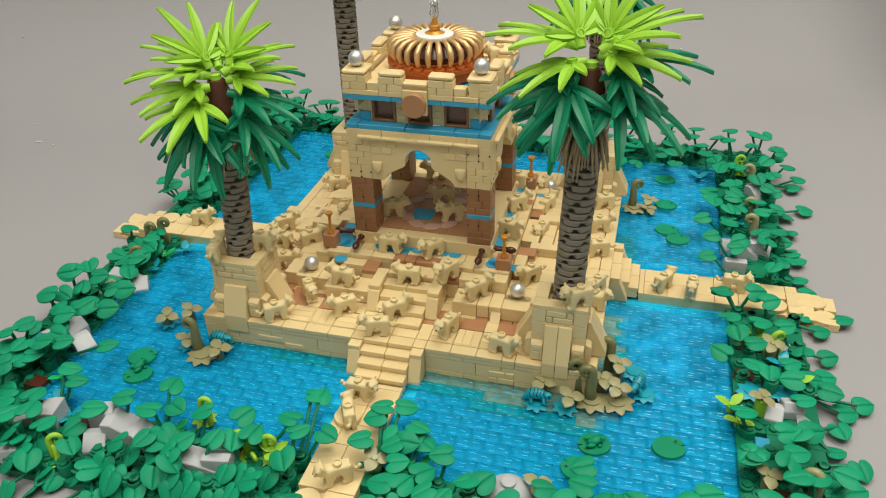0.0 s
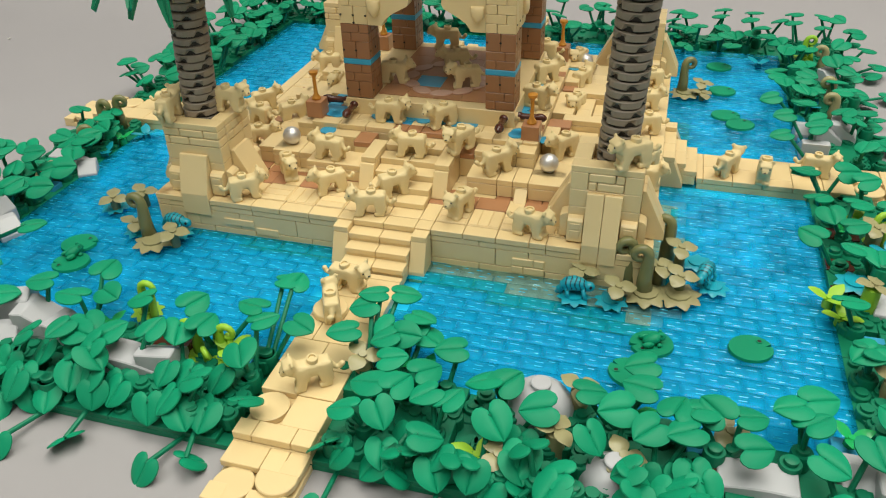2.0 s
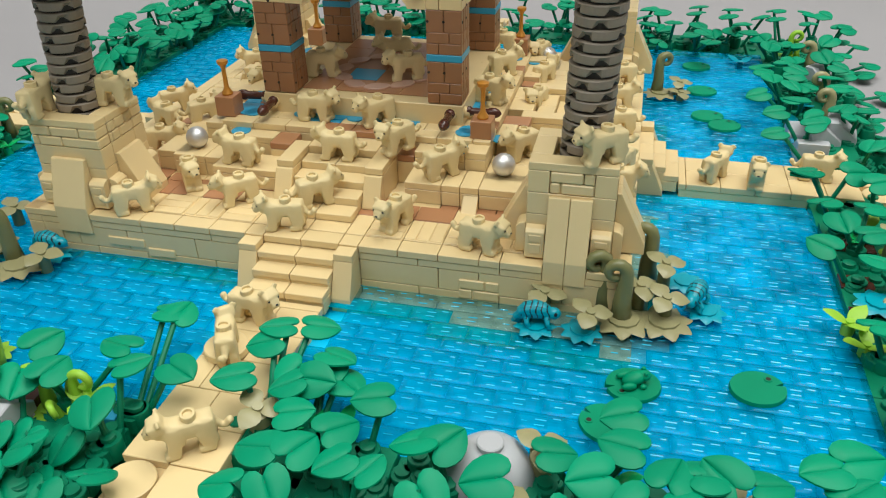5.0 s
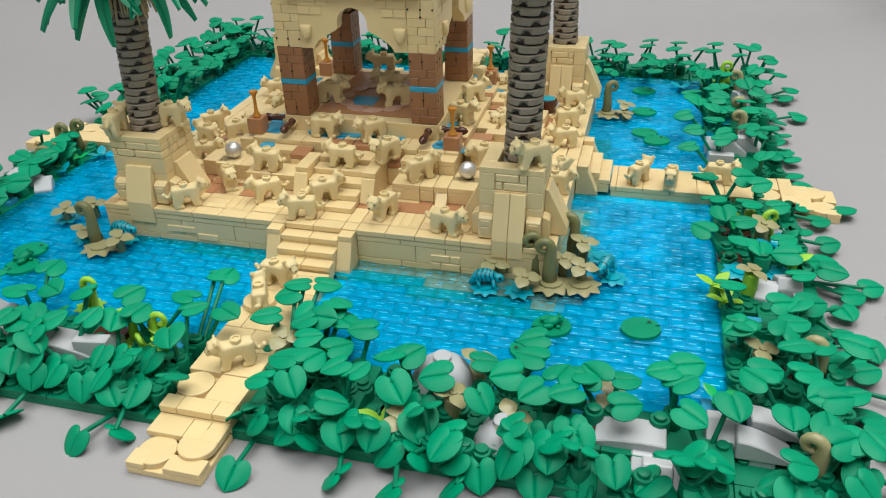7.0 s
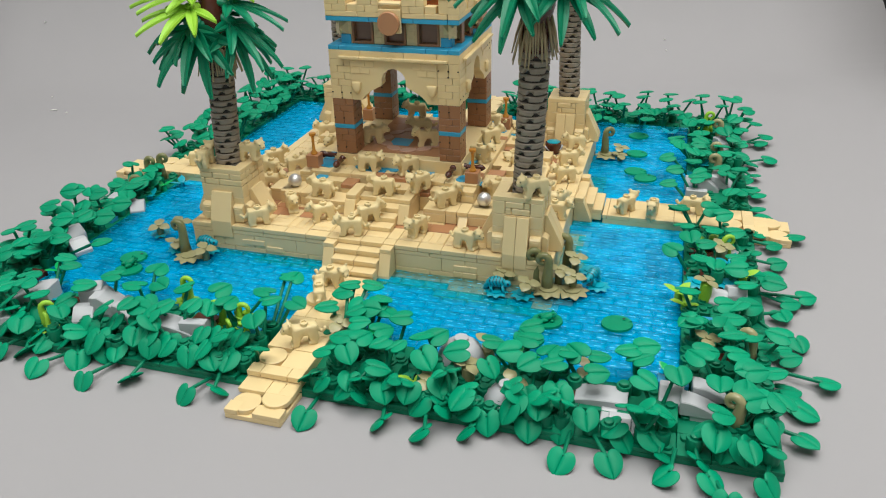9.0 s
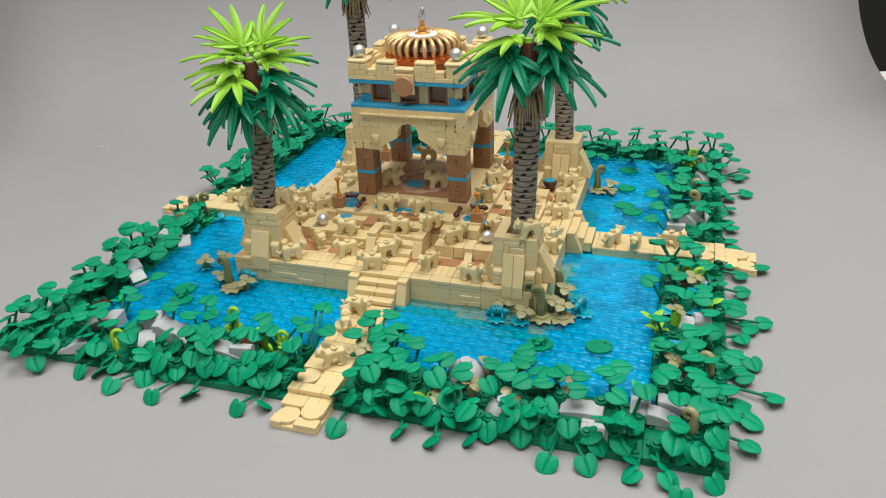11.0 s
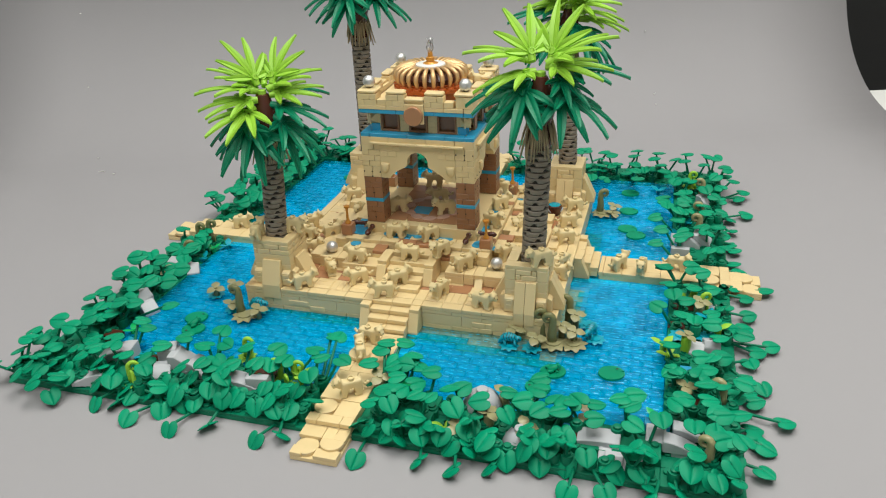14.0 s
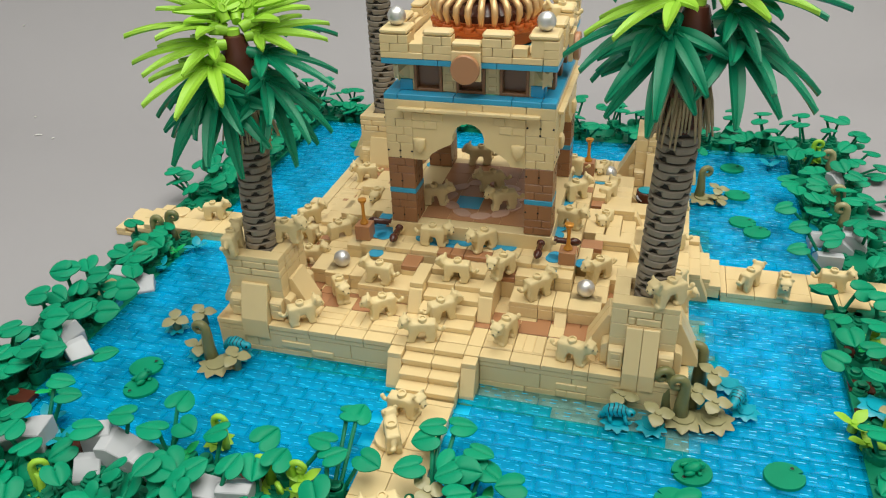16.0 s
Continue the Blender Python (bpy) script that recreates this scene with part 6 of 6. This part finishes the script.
def tan_flower(x, y, z, turn, stub=SAND):
    f = thing("three_petal_plant", "dark tan three-petalled plant on a round stub", "plant", x, y, -3.0, "tan bank flowers")
    place("stub", lathe_mesh("stub", [(0.42, 0), (0.45, 0.1), (0.45, max(0.4, z + 2.75)), (0.3, max(0.45, z + 2.8))], stub, 14), f, (x, y, -3.0))
    place("petals", FLOWER[SAND.name], f, (x, y, z), (12, 8, turn))


def curl_plant(x, y, z, turn, mat, height=1.7):
    label = {"lime_plastic": "bright lime curled tendril plant in the bank", "olive_plastic": "olive green curled fern tendril", "dark_tan_plastic": "dark tan curled fern tendril"}[mat.name]
    f = thing("curled_tendril", label, "plant", x, y, z, "curled tendrils")
    place("tendril", CURL[mat.name, height], f, (x, y, z), (0, 0, turn))
    if mat is LIME:
        place("tendril", CURL[mat.name, height], f, (x + 0.7, y - 0.4, z - 0.1), (10, 16, turn + 140), scale=0.75)
        place("leaf_collar", COLLAR[mat.name], f, (x, y, z + 0.1), (0, 0, turn), scale=0.7)


def sprig(x, y, z, turn, mat):
    f = thing("small_sprig", {"lime_plastic": "lime", "teal_plastic": "teal"}.get(mat.name, "bright green") + " three-leaved sprig low in the bank", "plant", x, y, z, "small sprigs")
    place("sprig", SPRIG[mat.name], f, (x, y, z + 0.1), (0, 0, turn), scale=0.75 if mat is BRIGHT else 0.9)
    place("foot", lathe_mesh("foot", [(0.3, -0.5), (0.3, 0.05)], mat, 10), f, (x, y, z))


for x, y, z, t in ((2.6, -10.6, -0.9, 20), (12.7, -13.0, -0.9, 75), (10.4, -14.6, -1.5, 10), (13.4, -10.2, -0.9, 40), (15.7, -13.4, -1.4, 0), (27.6, 0.8, -0.3, 75), (27.7, -5.7, -1.2, 30), (28.9, 7.6, -0.7, 10), (-27.6, 3.4, -1.4, 0), (20.2, -10.6, -1.6, 0)):
    tan_flower(x, y, z, t, LIME if y == 0.8 else SAND)
for x, y, z, t, m, h in ((-11.2, -8.9, -2.2, 0, LIME, 1.7), (-6.6, -11.0, -2.5, 180, LIME, 1.7), (-5.2, -11.0, -2.4, 0, LIME, 1.7), (-19.6, -14.6, -2.4, 30, LIME, 1.7), (29.0, 8.3, -2.3, 20, LIME, 1.7), (27.8, 39.4, -1.6, 0, LIME, 1.7),
                         (-28.8, 11.6, -2.6, 0, OLIVE, 2.6), (-28.0, 12.6, -2.6, 10, OLIVE, 2.6), (-28.6, 8.5, -2.6, 20, OLIVE, 1.7), (29.0, 26.9, -2.2, 180, SAND, 1.7), (29.5, 38.4, -2.2, 180, SAND, 1.7), (29.2, 30.5, -2.2, 180, SAND, 1.7), (29.4, -13.4, -2.2, 160, SAND, 1.7), (3.6, -9.4, -2.4, 20, OLIVE, 1.7), (30.5, -6.0, -2.2, 160, SAND, 1.7)):
    curl_plant(x, y, z, t, m, h)
for x, y, z, t, m in ((25.7, 1.0, -1.8, 170, LIME), (26.2, -0.3, -2.0, 200, LIME), (28.0, 9.5, -1.5, 60, LIME), (30.5, 4.4, -1.6, 20, LIME), (-4.6, -11.2, -1.6, 40, LIME), (9.4, -14.4, -2.2, 180, LIME), (-29.4, -4.3, -2.2, 0, TEAL), (-21.1, -11.0, -2.2, 40, TEAL),
                      (-9.0, -14.2, -2.5, 0, TEAL), (26.6, 24.2, -1.8, 0, TEAL), (27.5, 28.5, -2.0, 60, TEAL), (-25.0, 11.6, -2.2, 0, TEAL), (24.0, 38.6, -2.2, 30, TEAL), (-26.4, 8.0, -2.3, 90, TEAL)):
    sprig(x, y, z, t, m)
for x, y, z, t, m in ((4.2, -10.0, -1.9, 20, BRIGHT), (5.6, -9.8, -2.1, 80, BRIGHT), (25.4, -9.6, -1.8, 140, BRIGHT), (16.0, -10.2, -2.0, 0, BRIGHT), (-12.6, -10.4, -2.2, 60, BRIGHT), (-24.6, -7.4, -2.2, 0, BRIGHT), (-26.2, 10.2, -2.0, 50, BRIGHT), (27.4, 8.8, -1.9, 10, BRIGHT), (-22.8, -9.8, -2.2, 20, TEAL), (29.6, 6.6, -1.8, 70, TEAL)):
    sprig(x, y, z, t, m)


def teal_collar(x, y, z, turn):
    f = thing("leaf_collar", "teal eight-leaved collar low in the bank", "plant", x, y, z - 0.9, "teal collars")
    place("collar", COLLAR[TEAL.name], f, (x, y, z), (0, 0, turn), scale=0.85)
    place("foot", lathe_mesh("foot", [(0.4, -0.9), (0.42, 0.0)], DGREEN, 12), f, (x, y, z))


for row in ((27.2, 2.6, -1.5, 10), (29.4, 2.9, -1.5, 30)):
    teal_collar(*row)


def bare_stub(x, y, top):
    f = thing("round_stub", "bare dark green round stub with a stud on top", "plant", x, y, -3.0, "bare stubs")
    place("post", lathe_mesh("post", [(0.47, 0), (0.49, 0.1), (0.49, top + 2.75), (0.46, top + 2.8), (0.31, top + 2.8), (0.31, top + 3.0), (0.28, top + 3.02)], DGREEN, 18), f, (x, y, -3.0))


for row in ((26.6, 6.1, -1.6), (28.4, 2.9, -0.3), (27.8, 3.9, -1.6), (19.5, -12.1, -1.2), (22.6, -12.0, -1.2)):
    bare_stub(*row)


def lily_pad(x, y, turn, size=1.0):
    bm = bmesh.new()
    n = 26
    ring = []
    for k in range(n + 1):
        a = radians(6) + radians(348) * k / n
        ring.append((1.5 * math.cos(a), 1.34 * math.sin(a)))
    pts = [(1.0, 0.0)] + ring
    lo = [bm.verts.new((px, py, 0)) for px, py in pts]
    hi = [bm.verts.new((px * 0.97, py * 0.97, 0.16)) for px, py in pts]
    bm.faces.new(lo[::-1])
    bm.faces.new(hi)
    for k in range(len(pts)):
        j = (k + 1) % len(pts)
        bm.faces.new((lo[k], lo[j], hi[j], hi[k]))
    tube_bm(bm, [(0.78, 0.5, 0.1), (0.78, 0.5, 0.2)], [0.24, 0.22], 12)
    # no opening is cut: a flat near-black disc paints the hole's shade
    hole = bmesh.ops.create_circle(bm, cap_ends=True, segments=12, radius=0.14, matrix=Matrix.Translation((0.78, 0.5, 0.206)))["verts"]
    hole[0].link_faces[0].material_index = 1
    bmesh.ops.scale(bm, vec=(size, size, 1), verts=bm.verts)
    scaled(bm)
    ob = new("lily_pad", finish(bm, "lily_pad", [GREEN, DARK]))
    ob.matrix_world = Matrix.Translation(P(x, y, WL + 0.02)) @ Matrix.Rotation(radians(turn), 4, "Z")
    tagged(ob, "flat green notched lily pad floating on the water tiles", "lily pad", "lily pads")


for x, y, t in ((16.5, -4.6, 200), (21.5, -3.7, 20), (20.4, 37.5, 10), (20.8, 26.2, 0), (21.9, 24.6, 30), (15.6, -7.1, 150), (-19.9, -3.6, 20), (-19.0, -5.6, 200), (20.6, 31.5, 0), (-19.0, 36, 40)):
    lily_pad(x, y, t, 0.78)


def frog_mesh():
    bm = bmesh.new()
    ball_bm(bm, (0, 0, 0.34), (0.62, 0.42, 0.34), (0, -18, 0))
    ball_bm(bm, (0.5, 0, 0.5), (0.33, 0.34, 0.24))
    for y in (-1, 1):
        ball_bm(bm, (0.5, 0.2 * y, 0.72), (0.12, 0.11, 0.12), seg=9)
        ball_bm(bm, (-0.35, 0.42 * y, 0.22), (0.4, 0.18, 0.2), seg=9)
        ball_bm(bm, (0.35, 0.4 * y, 0.12), (0.16, 0.16, 0.14), seg=9)
    scaled(bm)
    return finish(bm, "frog", GREEN, True)


FROG = frog_mesh()
for x, y, t in ((16.5, -4.6, 20), (-19.2, -5.0, 60)):
    ob = new("toy_frog", FROG)
    ob.matrix_world = Matrix.Translation(P(x, y, WL + 0.18)) @ Matrix.Rotation(radians(t), 4, "Z") @ Matrix.Scale(0.86, 4)
    tagged(ob, "glossy green plastic toy frog sitting on a lily pad", "toy")


def lizard_mesh():
    bm = bmesh.new()
    tube_bm(bm, [(-0.75, 0, 0.42), (-0.45, 0, 0.62), (-0.05, 0, 0.7), (0.35, 0, 0.62), (0.62, 0, 0.5)], [0.3, 0.42, 0.46, 0.4, 0.3], 12)
    ball_bm(bm, (0.78, 0, 0.52), (0.38, 0.29, 0.31))
    tube_bm(bm, [(-0.65, 0, 0.4), (-0.95, 0, 0.2), (-1.05, 0.05, -0.02), (-0.85, 0.1, -0.12), (-0.7, 0.1, 0.0)], [0.28, 0.2, 0.15, 0.12, 0.1], 9)
    for x in (-0.45, 0.5):
        for y in (-1, 1):
            tube_bm(bm, [(x, 0.3 * y, 0.4), (x + 0.05, 0.5 * y, 0.2), (x + 0.15, 0.45 * y, -0.05)], [0.15, 0.12, 0.13], 7)
    scaled(bm)
    tmp = new("lizard_raw", finish(bm, "lizard_raw", TEAL))
    rem = tmp.modifiers.new("join", "REMESH")
    rem.mode, rem.voxel_size = "VOXEL", 0.04 * U
    deps = bpy.context.evaluated_depsgraph_get()
    deps.update()
    me = bpy.data.meshes.new_from_object(tmp.evaluated_get(deps))
    bpy.data.objects.remove(tmp)
    me.materials.clear()
    me.materials.append(TEAL)
    me.materials.append(BLACK)
    for f in me.polygons:
        c = f.center / U
        f.use_smooth = True
        stripe = -0.7 < c.x < 0.65 and c.z > 0.42 and (c.x + 0.06 * math.sin(9 * c.z)) % 0.26 < 0.06
        eye = (c.x - 0.9) ** 2 + (c.z - 0.6) ** 2 < 0.007
        f.material_index = int(stripe or eye)
    return me


LIZARD = lizard_mesh()


def island(x, y, parts, label):
    s = thing("island_plant", label, "water plant", x, y, WL, "island plants")
    for kind, dx, dy, z, turn, m in parts:
        at = (x + dx, y + dy, WL + z + (0.22 if kind == "collar" else 0))
        if kind == "collar":
            place("leaf_collar", COLLAR[m.name], s, at, (0, 0, turn), scale=0.72 if m is TEAL else 1.0)
        elif kind == "curl":
            place("tendril", CURL[m.name, 2.6], s, at, (0, 0, turn))
        elif kind == "flower":
            place("petals", FLOWER[m.name], s, at, (10, 6, turn))
            place("stub", lathe_mesh("stub", [(0.3, 0), (0.32, 0.05), (0.3, z - 0.1), (0.2, z)], OLIVE, 12), s, (at[0], at[1], WL))


island(16.2, -0.2, (("collar", -0.3, -0.3, 0.15, 0, SAND), ("collar", 1.5, 0.0, 0.15, 20, SAND), ("collar", -4.2, -1.5, 0.1, 10, TEAL), ("collar", -2.1, -1.4, 0.1, 30, TEAL), ("collar", 3.4, 1.3, 0.1, 0, TEAL), ("collar", 2.5, 3.6, 0.1, 0, TEAL),
                           ("curl", -1.3, 0.6, 0.2, 200, OLIVE), ("curl", -0.4, -0.1, 0.2, 185, OLIVE), ("curl", 0.7, 3.4, 0.2, 170, OLIVE),
                           ("flower", -1.8, -1.2, 1.2, 20, SAND), ("flower", 0.3, 1.0, 1.5, 50, SAND), ("flower", 1.5, 0.4, 1.4, 10, SAND), ("flower", -4.0, 0.0, 1.2, 0, SAND), ("flower", 1.4, 2.4, 2.0, 30, SAND)), "olive tendrils and teal collars on a small water island")
island(-15.6, -2.0, (("collar", 0.6, -0.5, 0.15, 0, SAND), ("collar", 1.6, 0.9, 0.1, 10, TEAL), ("collar", -4.6, 2.8, 0.1, 10, TEAL), ("collar", -1.2, 0.5, 0.1, 0, TEAL), ("curl", -0.1, 0.1, 0.2, 180, OLIVE), ("flower", 2.0, -0.2, 1.1, 20, SAND), ("flower", -1.2, 0.4, 1.0, 60, SAND), ("flower", -4.4, 2.6, 1.2, 0, SAND), ("flower", -2.9, 3.8, 1.2, 30, SAND)), "olive tendril and dark tan collars on a small water island")
island(17.4, 29.8, (("collar", 0, 0, 0.15, 0, SAND), ("curl", -0.3, 0.3, 0.2, 20, OLIVE), ("flower", 1.4, 0.9, 1.0, 20, SAND), ("flower", 1.5, -0.4, 0.6, 50, SAND)), "olive tendril and dark tan collars on a small water island")
for x, y, z, t in ((12.0, -1.5, -2.0, 5), (-14.2, -0.9, -1.9, 0), (19.1, 1.4, -1.9, 250)):
    ob = new("toy_lizard", LIZARD)
    ob.matrix_world = Matrix.Translation(P(x, y, z)) @ Matrix.Rotation(radians(t), 4, "Z") @ Matrix.Scale(0.98, 4)
    tagged(ob, "teal plastic toy lizard with dark stripes on a leaf collar", "toy", "toy lizards")
